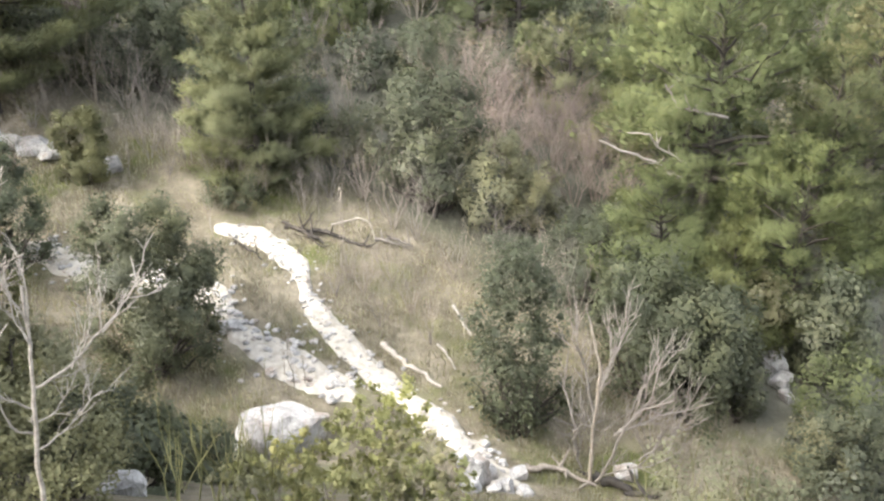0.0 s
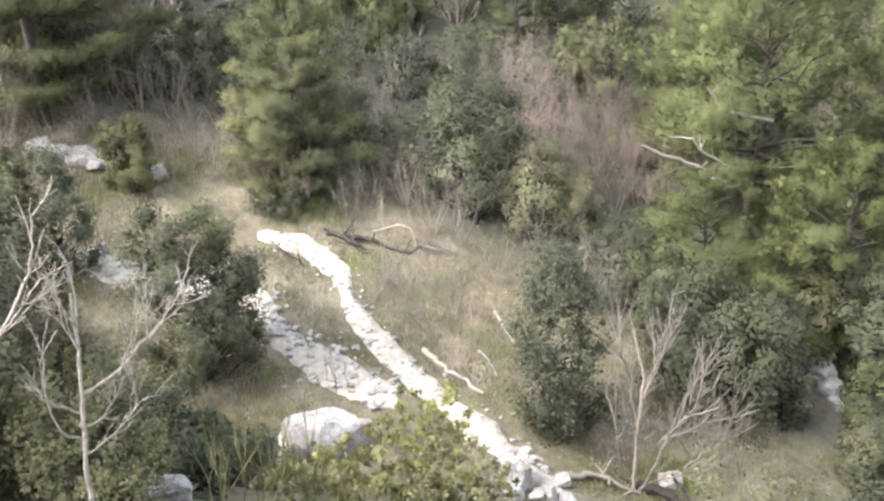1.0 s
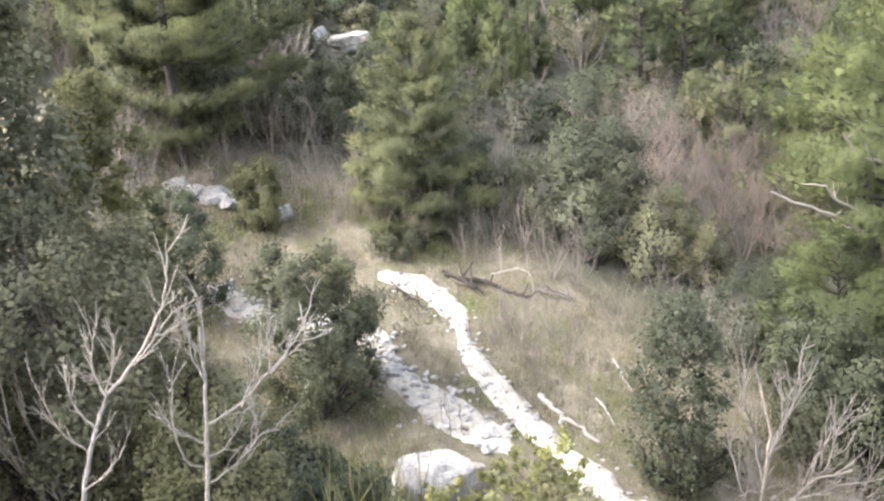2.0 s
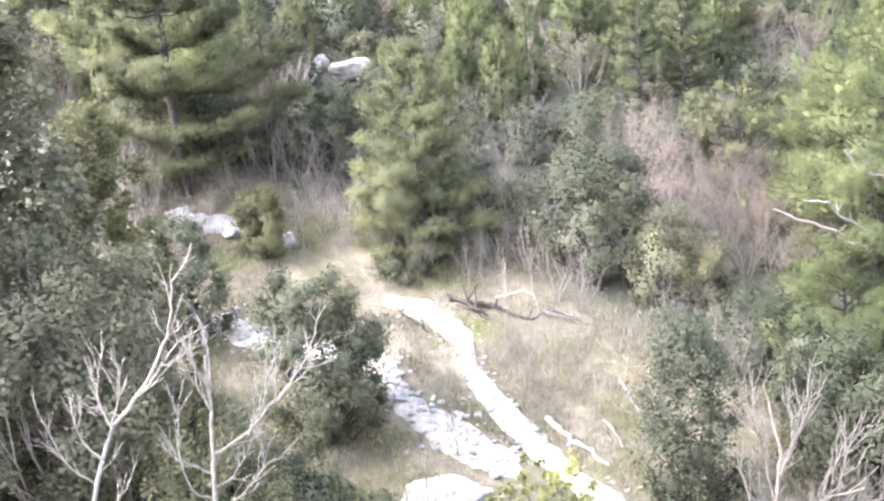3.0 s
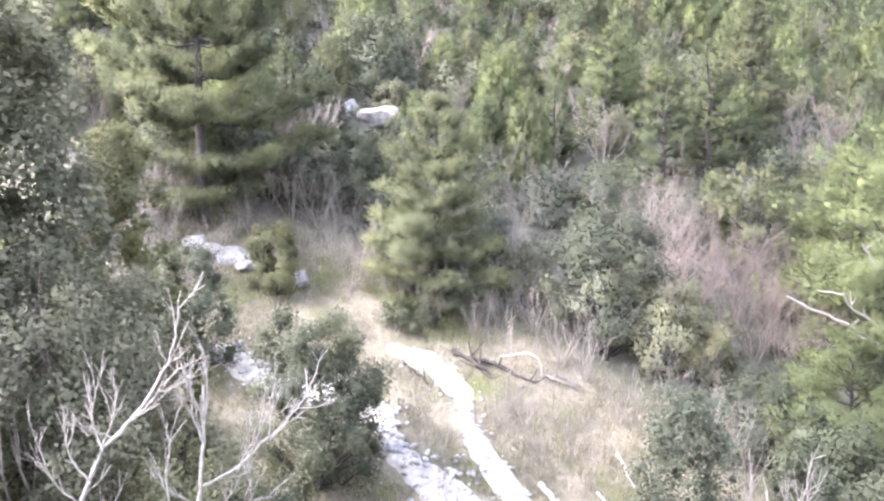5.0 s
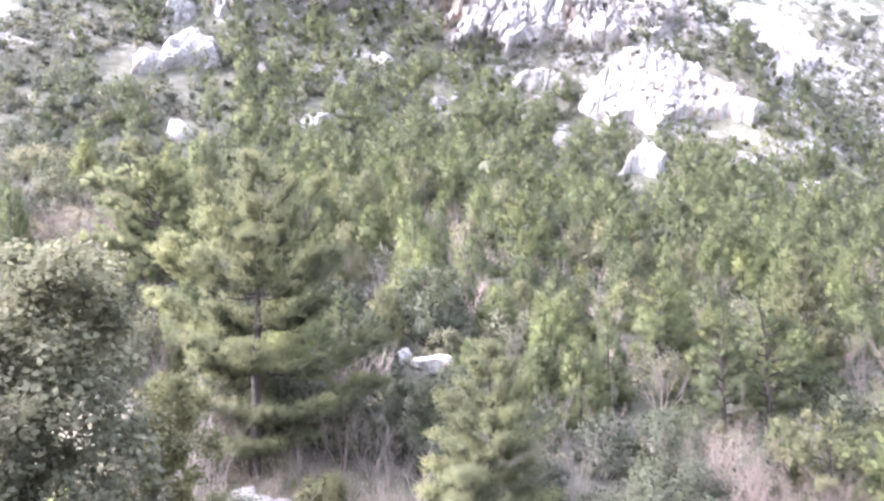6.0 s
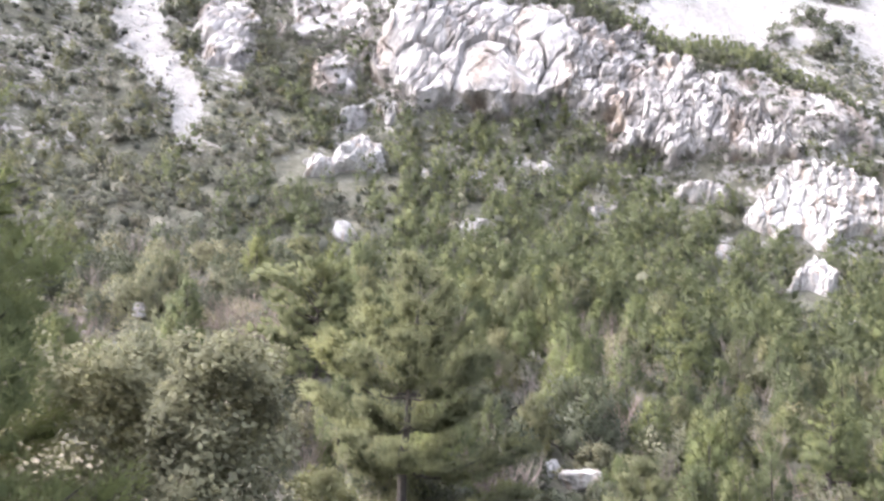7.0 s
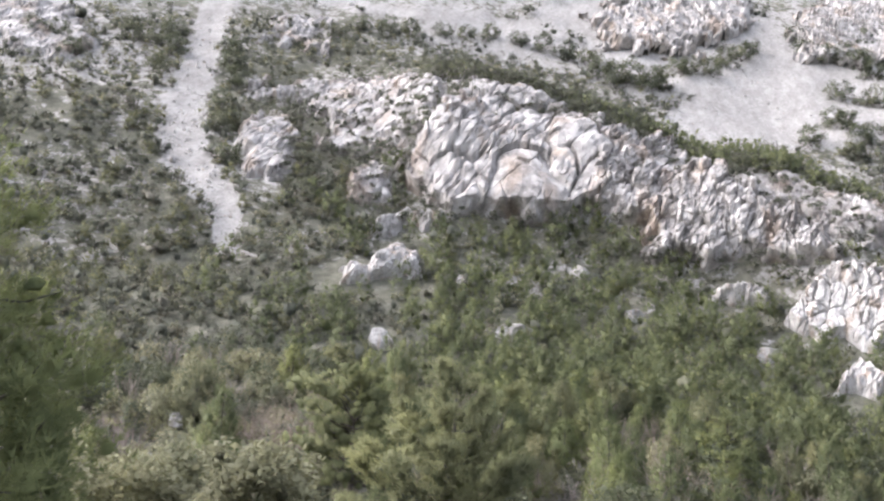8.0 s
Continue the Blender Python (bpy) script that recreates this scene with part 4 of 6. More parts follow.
put(pine(14, 11.8, 4.2, 0.26, 6771, 0.20, M_YOUNG, "open-crowned pine with dark trunk and dead lower branches", 0.5, 4, 0.05, top=0.5, solid=0.24, dense=3.4, more=1.2), *at(17.0, 39.4))
put(pine(15, 9.6, 3.0, 0.10, 5319, 0.20, M_PINE, "soft green pine on the wooded slope", 0.5, 4, top=0.6, solid=0.24, dense=2.6), *at(24.4, 41))
put(pine(16, 5.8, 2.6, 0.04, 5319, 0.19, M_YOUNG, "bright yellowish-green young pine", 0.3, 4, top=0.6, solid=0.24, dense=2.6), *at(14.6, 34.2))
put(pine(17, 7.8, 3.0, 0.04, 6288, 0.20, M_YOUNG, "broad bright green pine", 0.4, 4, top=0.6, solid=0.24, dense=2.6), *at(22.8, 36))
put(pine(18, 9.0, 2.2, 0.08, 4352, 0.20, M_YOUNG, "slim light green pine", 0.4, 4, solid=0.24, dense=2.6), *at(13.0, 43))
put(pine(19, 10.8, 3.3, 0.12, 5319, 0.22, M_PINE_DARK, "dark pine behind lighter ones", 0.6, 4), *at(26.2, 51))
put(tiered_pine(20, 9.6, 2.9, 0.05, 10, 9000, 0.24, M_PINE_DARK, "olive-green pine with tiered boughs in the wood", 0.75, 4, 0.5), *at(7.4, 63))
put(pine(21, 7.4, 2.0, 0.05, 3482, 0.22, M_PINE, "slim green pine in the wood", 0.5, 4), *at(2.6, 52))
put(pine(22, 8.2, 2.2, 0.05, 3675, 0.22, M_PINE, "green pine in the wood", 0.5, 4), *at(5.2, 55))
put(pine(23, 5.2, 2.4, 0.05, 4062, 0.20, M_PINE_DARK, "low dark bluish-green pine", 0.5, 4, top=0.5), *at(8.3, 47))
put(pine(24, 6.8, 2.1, 0.05, 3482, 0.22, M_PINE, "green pine in the wood", 0.5, 4), *at(-1.1, 58))
put(pine(25, 7.6, 2.5, 0.05, 3482, 0.24, M_YOUNG, "light green pine in the wood", 0.5, 4), *at(-9.4, 71))
put(pine(26, reach(-54.6, 15.5, 18.2), 2.5, 0.10, 24000, 0.17, M_YOUNG, "tall green pine close beside the viewpoint", 0.4, 5, top=0.42, wide=0.1, solid=0.25, more=1.4), *at(-55.0, 15.5))
put(pine(27, 5.0, 2.0, 0.04, 3675, 0.20, M_YOUNG, "small bright green pine below the wood", 0.4, 4, top=0.6, solid=0.24, dense=2.6), *at(19.0, 33.5))

put(bush(31, reach(-19.3, 27.2, -14.9), 2.2, 2.0, 26000, 0.10, M_OAK, "dense dark holm oak bush between two stony strips", "bush", "holm_oak_bush", 0, 73, lob=0.78, loose=0.35, core=0.45), *at(-19.3, 27.2))
put(bush(32, 6.7, 1.75, 1.6, 12150, 0.11, M_OAK, "tall narrow holm oak beside the dry clearing", "tree", "holm_oak_tree", 0, 112, 0.4, lob=0.78, loose=0.6), *at(5.2, 25.7))
put(bush(33, 6.0, 2.7, 2.4, 12150, 0.13, M_OAK, "wide dark holm oak behind the clearing", "tree", "holm_oak_tree", 0.08, 80, lob=0.78), *at(-0.6, 36.4))
put(bush(34, 4.4, 1.5, 1.5, 5670, 0.13, M_OAK, "dark holm oak at the wood's edge", "tree", "holm_oak_tree", 0, 54, lob=0.78), *at(-16.0, 43))
put(bush(35, reach(-37.0, 17, 6.2), 2.3, 2.2, 20000, 0.15, M_OLIVE, "tall grey-green holm oak on the near bank", "tree", "holm_oak_tree", 0.1, 150, 0.7, 0.25, lob=0.6, loose=0.5, core=0.22), *at(-37.4, 17))
put(bush(36, reach(-45.0, 19, 4.6), 2.6, 2.4, 20000, 0.15, M_OLIVE, "tall grey-green holm oak with dull leaves", "tree", "holm_oak_tree", 0.1, 130, 0.5, 0.25, lob=0.6, loose=0.5, core=0.22), *at(-45.0, 19))
put(bush(53, reach(-41.4, 20, 6.0), 2.2, 2.1, 16000, 0.15, M_OLIVE, "grey-green holm oak behind a taller one", "tree", "holm_oak_tree", 0.1, 120, 0.6, 0.25, lob=0.6, loose=0.5, core=0.22), *at(-41.4, 20))
put(bush(54, reach(-31.0, 19, -1.4), 1.5, 1.4, 14000, 0.12, M_YELLOW, "light yellowish leafy oak on the near bank", "tree", "holm_oak_tree", 0.1, 90, 0.5, 0.25, lob=0.6, loose=0.5, core=0.22), *at(-30.8, 19))
put(bush(37, 4.5, 1.9, 1.8, 10530, 0.10, M_OAK, "dark holm oak bush above a stony strip", "bush", "holm_oak_bush", 0, 70, lob=0.78, loose=0.35, core=0.4), *at(-27.4, 32.4))
put(bush(38, 5.4, 2.0, 1.9, 9720, 0.12, M_OAK, "dark holm oak behind a bare tree", "tree", "holm_oak_tree", 0, 70, lob=0.78), *at(13.4, 29.2))
put(bush(39, 4.6, 2.2, 2.0, 8910, 0.12, M_OAK, "grey-green bush on the wooded slope", "bush", "evergreen_bush", 0, 64, lob=0.78), *at(25.6, 34.6))
put(bush(40, 5.0, 2.1, 2.0, 9720, 0.12, M_OAK, "olive-grey bush beside a pale rock", "bush", "evergreen_bush", 0, 70, lob=0.78), *at(16.6, 28.8))
put(bush(41, 5.2, 3.0, 2.6, 7290, 0.16, M_OAK, "rounded dark holm oak in the wood", "tree", "holm_oak_tree", 0.05, 70, lob=0.78), *at(-15.2, 57))
put(bush(42, 4.2, 2.3, 2.2, 6480, 0.14, M_OAK, "rounded dark holm oak in the wood", "tree", "holm_oak_tree", 0.05, 64, lob=0.78), *at(-0.6, 45.5))
put(bush(43, 4.2, 1.9, 1.8, 6480, 0.13, M_OLIVE, "grey-green evergreen at the wood's edge", "bush", "evergreen_bush", 0, 64, lob=0.78), *at(3.4, 36.2))
put(bush(44, 4.6, 2.0, 1.8, 22000, 0.085, M_OLIVE, "leafy grey-green bush on the near bank", "bush", "evergreen_bush", 0, 110, lob=0.62, loose=0.5, core=0.18), *at(-36.6, 13))
put(bush(52, 5.4, 1.35, 1.3, 15000, 0.115, M_OLIVE, "leafy grey-green holm oak with pale leaf tips on the near bank", "tree", "holm_oak_tree", 0, 90, 0.3, 0.25, lob=0.62, loose=0.5, core=0.18), *at(-32.0, 14.6))
put(bush(45, 2.6, 1.6, 1.5, 14000, 0.07, M_OLIVE, "leafy grey-green bush below bare branches", "bush", "evergreen_bush", 0, 90, lob=0.62, loose=0.5, core=0.18), *at(-27.5, 12.6))
put(bush(46, 3.0, 1.4, 1.3, 6000, 0.12, M_PINE_DARK, "dull olive-green shrub in dry grass", "shrub", "broom_shrub", 0, 41, lob=0.78), *at(-21.8, 37.0))
put(bush(47, 1.2, 1.5, 1.1, 3000, 0.10, M_OAK, "low dark shrub at the top of the path", "shrub", "low_shrub", 0, 35, lob=0.78), *at(-13.4, 34.9))
put(bush(48, 2.4, 1.4, 1.3, 4725, 0.13, M_YELLOW, "yellow-green shrub among bare scrub", "shrub", "broom_shrub", 0, 38, lob=0.78), *at(10.7, 44))
put(bush(49, 3.4, 1.9, 1.8, 5670, 0.12, M_OAK, "dark evergreen bush under a pine", "bush", "evergreen_bush", 0, 54, lob=0.78), *at(9.6, 33.5))
put(bush(50, 4.0, 2.2, 2.0, 7290, 0.12, M_OAK, "dark evergreen bush under pines", "bush", "evergreen_bush", 0, 60, lob=0.78), *at(17.6, 31.4))
put(bush(51, 3.2, 1.8, 1.8, 6480, 0.11, M_OAK, "dark evergreen bush beside a pale rock", "bush", "evergreen_bush", 0, 57, lob=0.78), *at(27.0, 28.8))

UNDER = "dark evergreen bush under the trees at the wood's edge, on the bank in place of shade"
# the last seven are added on the near bank in place of its shade
for k, (a, r, h, w, lm) in enumerate(((-20.2, 44.0, 2.8, 1.6, M_OAK), (-22.4, 44.6, 3.0, 1.8, M_OAK), (-27.0, 43.6, 2.6, 1.7, M_OLIVE), (-28.8, 44.5, 3.2, 1.8, M_OAK), (-18.0, 44.0, 2.6, 1.5, M_OAK), (-13.4, 41.6, 2.4, 1.5, M_OAK), (-8.4, 40.6, 2.6, 1.6, M_OAK), (-5.6, 38.6, 2.8, 1.6, M_OLIVE),
                                        (-31.6, 42.0, 3.4, 1.9, M_OLIVE), (-34.5, 40.0, 3.6, 2.0, M_OAK), (6.0, 37.0, 3.0, 1.6, M_OLIVE), (11.4, 35.5, 3.2, 1.7, M_OAK), (18.6, 31.4, 3.2, 1.7, M_OAK), (26.6, 30.5, 3.6, 1.8, M_PINE), (27.6, 26.0, 3.4, 1.8, M_OAK), (19.6, 29.4, 3.0, 1.5, M_OAK), (24.6, 33.4, 4.0, 1.8, M_OAK), (20.2, 33.6, 3.6, 1.6, M_OLIVE), (26.0, 28.0, 2.6, 1.4, M_OLIVE), (21.4, 36.4, 3.6, 1.8, M_OAK), (-31.0, 29.5, 3.0, 1.7, M_OAK), (-34.0, 27.0, 3.2, 1.8, M_OLIVE), (-17.2, 49.8, 1.5, 1.3, M_OAK), (-15.4, 50.4, 1.2, 1.3, M_OLIVE), (-13.6, 51.0, 1.9, 1.4, M_OAK), (-18.4, 52.4, 2.2, 1.5, M_OAK), (-14.2, 54.8, 2.2, 1.5, M_OLIVE), (-16.2, 47.6, 1.6, 1.4, M_OAK), (-14.4, 47.4, 1.8, 1.4, M_OLIVE), (-21.4, 21.6, 1.7, 1.5, M_OAK), (-18.6, 20.0, 1.3, 1.3, M_OAK), (-23.6, 19.0, 2.2, 1.6, M_OAK), (-16.2, 20.6, 1.0, 1.1, M_OLIVE), (-22.0, 16.4, 1.6, 1.3, M_OAK), (-26.0, 22.6, 2.4, 1.7, M_OAK), (-30.0, 22.0, 2.6, 1.8, M_OAK))):
    put(bush(301 + k, h, w, w * 0.95, 3600, 0.13, lm, UNDER, "bush", "evergreen_bush", 0, 48, lob=0.8), *at(a, r))

FORE = "light green leafy shrub close in front on the bank"
for k, (a, r, el, w, n, lm) in enumerate(((-15.0, 10.0, -31.5, 0.45, 1500, M_OLIVE), (-12.6, 10.2, -30.8, 0.5, 2200, M_FORE), (-10.0, 10.6, -30.6, 0.55, 2600, M_FORE), (-7.6, 10.1, -29.6, 0.55, 2600, M_FORE), (-5.6, 10.8, -27.6, 0.5, 2400, M_FORE), (-3.6, 10.6, -27.6, 0.45, 2600, M_FORE),
                                          (-1.9, 10.2, -31.0, 0.5, 2200, M_OLIVE), (-0.2, 10.4, -32.6, 0.45, 1800, M_FORE))):
    put(bush(61 + k, reach(a, r, el), w * 1.25, w * 1.1, int(n * 0.42), 0.085, lm, FORE, "shrub", "leafy_shrub", 0, 36, 0.1, 0.0, M_GREY, False, loose=0.9, lob=0.5), *at(a, r))
put(bush(67, 1.75, 0.9, 0.7, 2600, 0.06, M_OLIVE, "low leafy shrub with bare twigs in front", "shrub", "leafy_shrub", 0, 30, 0.1, 0.2, M_GREY, False), *at(17.6, 10.2))
put(bush(68, 1.5, 0.9, 0.7, 2600, 0.06, M_OAK, "low dark shrub in front on the bank", "shrub", "leafy_shrub", 0, 30, 0.1, 0.2, M_GREY, False), *at(24.5, 10.4))

# bare trees and scrub
RUSSET = tagged(put(bare(72, 4.4, 0.40, 9, M_RUSSET, "russet leafless scrub between evergreens", "shrub", "bare_shrub", 4, 4, 0.02, 0.8, 0.36), *at(2.4, 42)), group="russet bare scrub")
for a, r, s, tr in ((1.2, 43.5, 1.1, 40), (3.8, 42, 1.0, 90), (4.6, 40, 0.9, 150), (2.6, 40.2, 0.8, 10), (7.2, 40.6, 1.05, 70), (8.8, 39.6, 1.1, 200), (10.2, 40.4, 1.0, 260), (8.0, 41.8, 1.0, 310), (-35.3, 62, 1.5, 30), (-34.4, 64, 1.3, 120), (11.5, 39, 0.8, 20),
                    (-36.2, 63, 1.2, 200)):
    again(RUSSET, *at(a, r), tr, s)
GREYS = tagged(put(bare(73, 5.2, 0.32, 8, M_GREY, "grey leafless shrub with upright twigs", "shrub", "bare_shrub", 4, 3, 0.03, 0.8, 0.36), *at(-29.6, 38)), group="grey bare shrubs")
for a, r, s, tr in ((-31.0, 37, 1.0, 50), (-28.6, 39.5, 0.85, 130), (-32.0, 39, 1.15, 210), (-30.4, 35.5, 0.7, 300), (-6.9, 40, 0.85, 20), (-6.0, 41, 0.8, 80), (-20.6, 42.5, 0.7, 160), (-19.0, 42, 0.65, 240), (-22.0, 43, 0.6, 10), (-17.8, 41.5, 0.6, 330),
                    (-5.4, 31.2, 0.42, 40), (-6.3, 31.6, 0.34, 100), (-17.0, 37, 0.5, 15), (-18.0, 38, 0.5, 75), (-16.0, 38, 0.45, 145), (9.0, 31.5, 0.6, 200), (14.5, 26.0, 0.55, 30), (16.2, 25.8, 0.5, 170), (-3.2, 34.6, 0.6, 60), (-1.6, 34.2, 0.55, 280),
                    (-25.8, 37.5, 0.55, 15), (-24.2, 40.6, 0.6, 65), (-23.0, 40.2, 0.5, 105), (-26.9, 36.4, 0.5, 155), (-14.2, 36.0, 0.42, 205), (-11.6, 35.2, 0.38, 255), (-8.9, 34.9, 0.4, 305), (-9.9, 37.4, 0.5, 355), (-12.9, 37.0, 0.5, 33), (-7.2, 36.2, 0.55, 83),
                    (-15.4, 39.4, 0.6, 133), (-5.0, 36.4, 0.6, 183), (-33.4, 12.8, 0.7, 12), (-36.0, 12.4, 0.75, 100), (-7.3, 30.6, 0.34, 12), (-4.3, 29.6, 0.3, 52), (-2.2, 30.6, 0.42, 92), (-1.0, 29.0, 0.35, 132), (-3.4, 31.8, 0.4, 172), (0.8, 32.6, 0.45, 233), (6.8, 32.4, 0.6, 283), (4.2, 33.4, 0.6, 333)):
    again(GREYS, *at(a, r), tr, s)
SAPLING = tagged(put(bare(74, 4.2, 0.04, 1, M_GREY, "thin leafless sapling in dry grass", "sapling", "bare_sapling", 2, 4, 0.024, 1.0, 0.22), *at(-6.8, 32)), group="bare saplings on the slope")
for a, r, s, tr in ((-10.9, 37.0, 0.9, 40), (-12.6, 36.4, 0.7, 80), (-9.6, 36.0, 0.8, 10), (-14.8, 33.3, 0.6, 120), (-10.6, 26.1, 0.8, 200), (-9.9, 26.2, 0.55, 250), (-11.3, 26.4, 0.5, 300), (-17.1, 36.4, 0.8, 330), (-15.6, 37.6, 0.9, 20), (-19.3, 36.9, 0.7, 60),
                    (-4.6, 34.6, 0.9, 140), (-8.0, 34.8, 0.7, 220), (-13.2, 38.2, 0.9, 280), (-18.2, 39.0, 0.8, 180)):
    again(SAPLING, *at(a, r), tr, s)


def near_bare_tree(name, branches, az, r, z, label, seed, u=0.0056, material=None, spurs=9, depth=0.06):
    """A leafless tree: each branch a run of (sideways, up) in steps of u, knobbly, with forked spur twigs that turn upwards."""
    rng = np.random.default_rng(seed)
    tree = new(name)
    stem, twig = Builder(), Builder()
    k5 = u / 0.0056
    for k, (rad, run) in enumerate(branches):
        p = np.array([[x * u, 0.0, h * u] for x, h in run])
        p[:, 1] = np.cumsum(rng.normal(size=len(p)) * depth * k5) if k else 0
        n = 4 * (len(p) - 1) + 1
        t = np.linspace(0, len(p) - 1, n)
        q = np.stack([np.interp(t, np.arange(len(p)), p[:, c]) for c in range(3)], 1)
        for _ in range(2):
            q[1:-1] = (q[:-2] + 2 * q[1:-1] + q[2:]) / 4
        q[1:-1] += rng.normal(size=(n - 2, 3)) * 0.007 * k5
        rad *= 0.66 * k5 ** 0.85
        (stem if k == 0 else twig).tube(q, np.linspace(rad, rad * 0.5, n) * rng.uniform(0.85, 1.2, n), 7)
        for _ in range(spurs // 3 if k == 0 else spurs):
            i = rng.integers(2, n)
            d = q[i] - q[i - 2]
            d = d / np.linalg.norm(d) + rng.normal(size=3) * 0.55 + np.array([0, 0, 0.45])
            d /= np.linalg.norm(d)
            ln = rng.uniform(0.06, 0.42) * k5
            e1, e2 = q[i] + d * ln * 0.5 + rng.normal(size=3) * 0.02 * k5, q[i] + d * ln + np.array([0, 0, 0.12 * ln])
            thin = min(rad * 0.42, 0.0075 * k5 ** 0.85)
            twig.tube([q[i], e1, e2], [thin, thin * 0.85, thin * 0.6], 5)
            if ln > 0.2 * k5:
                for _ in range(2):
                    d2 = d + rng.normal(size=3) * 0.5 + np.array([0, 0, 0.3])
                    twig.tube([e1, e1 + d2 * ln * rng.uniform(0.2, 0.45)], [thin * 0.75, thin * 0.5], 4)
    part("trunk", stem.mesh("trunk", material or M_NEAR, True), tree)
    part("branch", twig.mesh("twigs", material or M_NEAR, True), tree, "pale grey knobbly bare twigs")
    tree.matrix_basis = Matrix.Translation((*at(az, r), z)) @ pose(0, 0, 0, 0, 0, -az)
    return tagged(tree, label, "tree")


near_bare_tree("bare_tree", [
    (0.036, [(0, -16), (3, 71), (7, 149), (14, 213), (4, 260), (-4, 302)]),
    (0.023, [(4, 110), (-11, 192), (-20, 230), (-29, 270)]),
    (0.024, [(-8, -14), (-25, 36), (-29, 99), (-46, 170), (-53, 198)]),
    (0.023, [(7, 149), (14, 184), (53, 255), (53, 319)]),
    (0.026, [(6, -10), (25, 36), (46, 114), (74, 170), (124, 220)]),
    (0.017, [(46, 114), (110, 135), (195, 170)]),
    (0.019, [(40, 95), (80, 150), (100, 200), (104, 250)]),
    (0.016, [(-29, 99), (-14, 120), (-10, 150)]),
    (0.016, [(12, 190), (30, 240), (28, 290)]),
    (0.016, [(74, 170), (90, 215), (130, 262)]),
    (0.016, [(80, 60), (120, 90), (150, 130), (160, 170)]),
    (0.017, [(20, 10), (80, 60), (140, 80)]),
], 10.3, 24.0, float(land(*at(10.3, 24.0))), "pale leafless forked tree at the foot of the slope", 71, 0.0178, M_ASH, 14, 0.12)
near_bare_tree("bare_tree", [
    (0.045, [(-20, -330), (-22, -190), (-12, -90), (0, 0), (10, 90), (14, 200)]),
    (0.024, [(0, 0), (68, 27), (128, 87), (188, 127), (218, 195)]),
    (0.014, [(128, 87), (134, 130), (138, 170)]),
    (0.014, [(128, 87), (155, 110), (176, 138)]),
    (0.014, [(68, 27), (90, 70), (105, 118)]),
    (0.012, [(90, 50), (105, 90), (118, 130)]),
    (0.016, [(10, 90), (-8, 150), (-14, 215)]),
    (0.014, [(14, 130), (-2, 170), (-10, 205)]),
    (0.014, [(12, 120), (22, 180), (20, 240)]),
    (0.016, [(-6, -60), (25, -56), (50, -20)]),
    (0.018, [(-14, -118), (55, -88), (92, -40), (125, -30)]),
    (0.012, [(88, -45), (92, -10)]),
    (0.016, [(-8, -40), (-40, -15), (-66, 5)]),
    (0.02, [(-12, -90), (-50, -60), (-62, 30), (-44, 120)]),
], -27.0, 9.0, -2.67, "pale knobbly leafless tree close in front", 5)
near_bare_tree("bare_tree", [
    (0.05, [(-60, -260), (-20, -60), (0, 0), (45, 105)]),
    (0.03, [(45, 105), (105, 160), (160, 230), (180, 300), (186, 345)]),
    (0.016, [(105, 160), (130, 180), (175, 235), (200, 245)]),
    (0.016, [(45, 105), (30, 150), (40, 210)]),
    (0.016, [(45, 105), (70, 170), (75, 215)]),
    (0.014, [(60, 125), (40, 135), (20, 150)]),
    (0.016, [(0, 0), (-40, 50), (-60, 130)]),
    (0.014, [(-20, -60), (30, -30), (60, 10)]),
    (0.014, [(140, 200), (170, 200), (210, 215)]),
    (0.018, [(20, 50), (-10, 100), (-14, 170)]),
], -34.4, 9.0, -2.69, "pale leafless tree leaning over the near bank", 6)
SPRIGS = tagged(put(bare(75, 1.9, 0.25, 4, M_YELLOW, "upright yellowish twigs on the near bank", "shrub", "bare_shrub", 2, 3, 0.018, 1.0, 0.25), *at(-16.5, 10)), group="yellowish twigs on the near bank")
for a, r, s, tr in ((-14.6, 10.2, 1.0, 60), (-19.0, 9.8, 0.95, 140), (-12.4, 9.6, 0.8, 200), (16.0, 10.0, 0.85, 20), (20.2, 9.8, 0.9, 100)):
    again(SPRIGS, *at(a, r), tr, s)


# ---- fallen wood ----
def log(name, line, rad, material, label, lift=0.1, seed=0, fork=True):
    """A fallen branch lying over the ground along plan points with heights above it."""
    rng = np.random.default_rng(seed)
    p = np.array([place(*at(a, r), h + lift) for a, r, h in line])
    n = 5 * (len(p) - 1) + 1
    t = np.linspace(0, len(p) - 1, n)
    q = np.stack([np.interp(t, np.arange(len(p)), p[:, c]) for c in range(3)], 1)
    q[1:-1] += rng.normal(size=(n - 2, 3)) * rad * 0.35
    b = Builder()
    b.tube(q, np.linspace(rad, rad * 0.45, n) * rng.uniform(0.85, 1.15, n), 8)
    if fork:
        for _ in range(4):
            i = rng.integers(1, n)
            d = rng.normal(size=3)
            d[2] = abs(d[2]) * 0.8
            b.tube([q[i], q[i] + d * 0.25, q[i] + d * 0.45 + np.array([0, 0, 0.08])], [rad * 0.5, rad * 0.35, rad * 0.2], 5)
    return tagged(new(name, b.mesh(name, material, True)), label, "log")


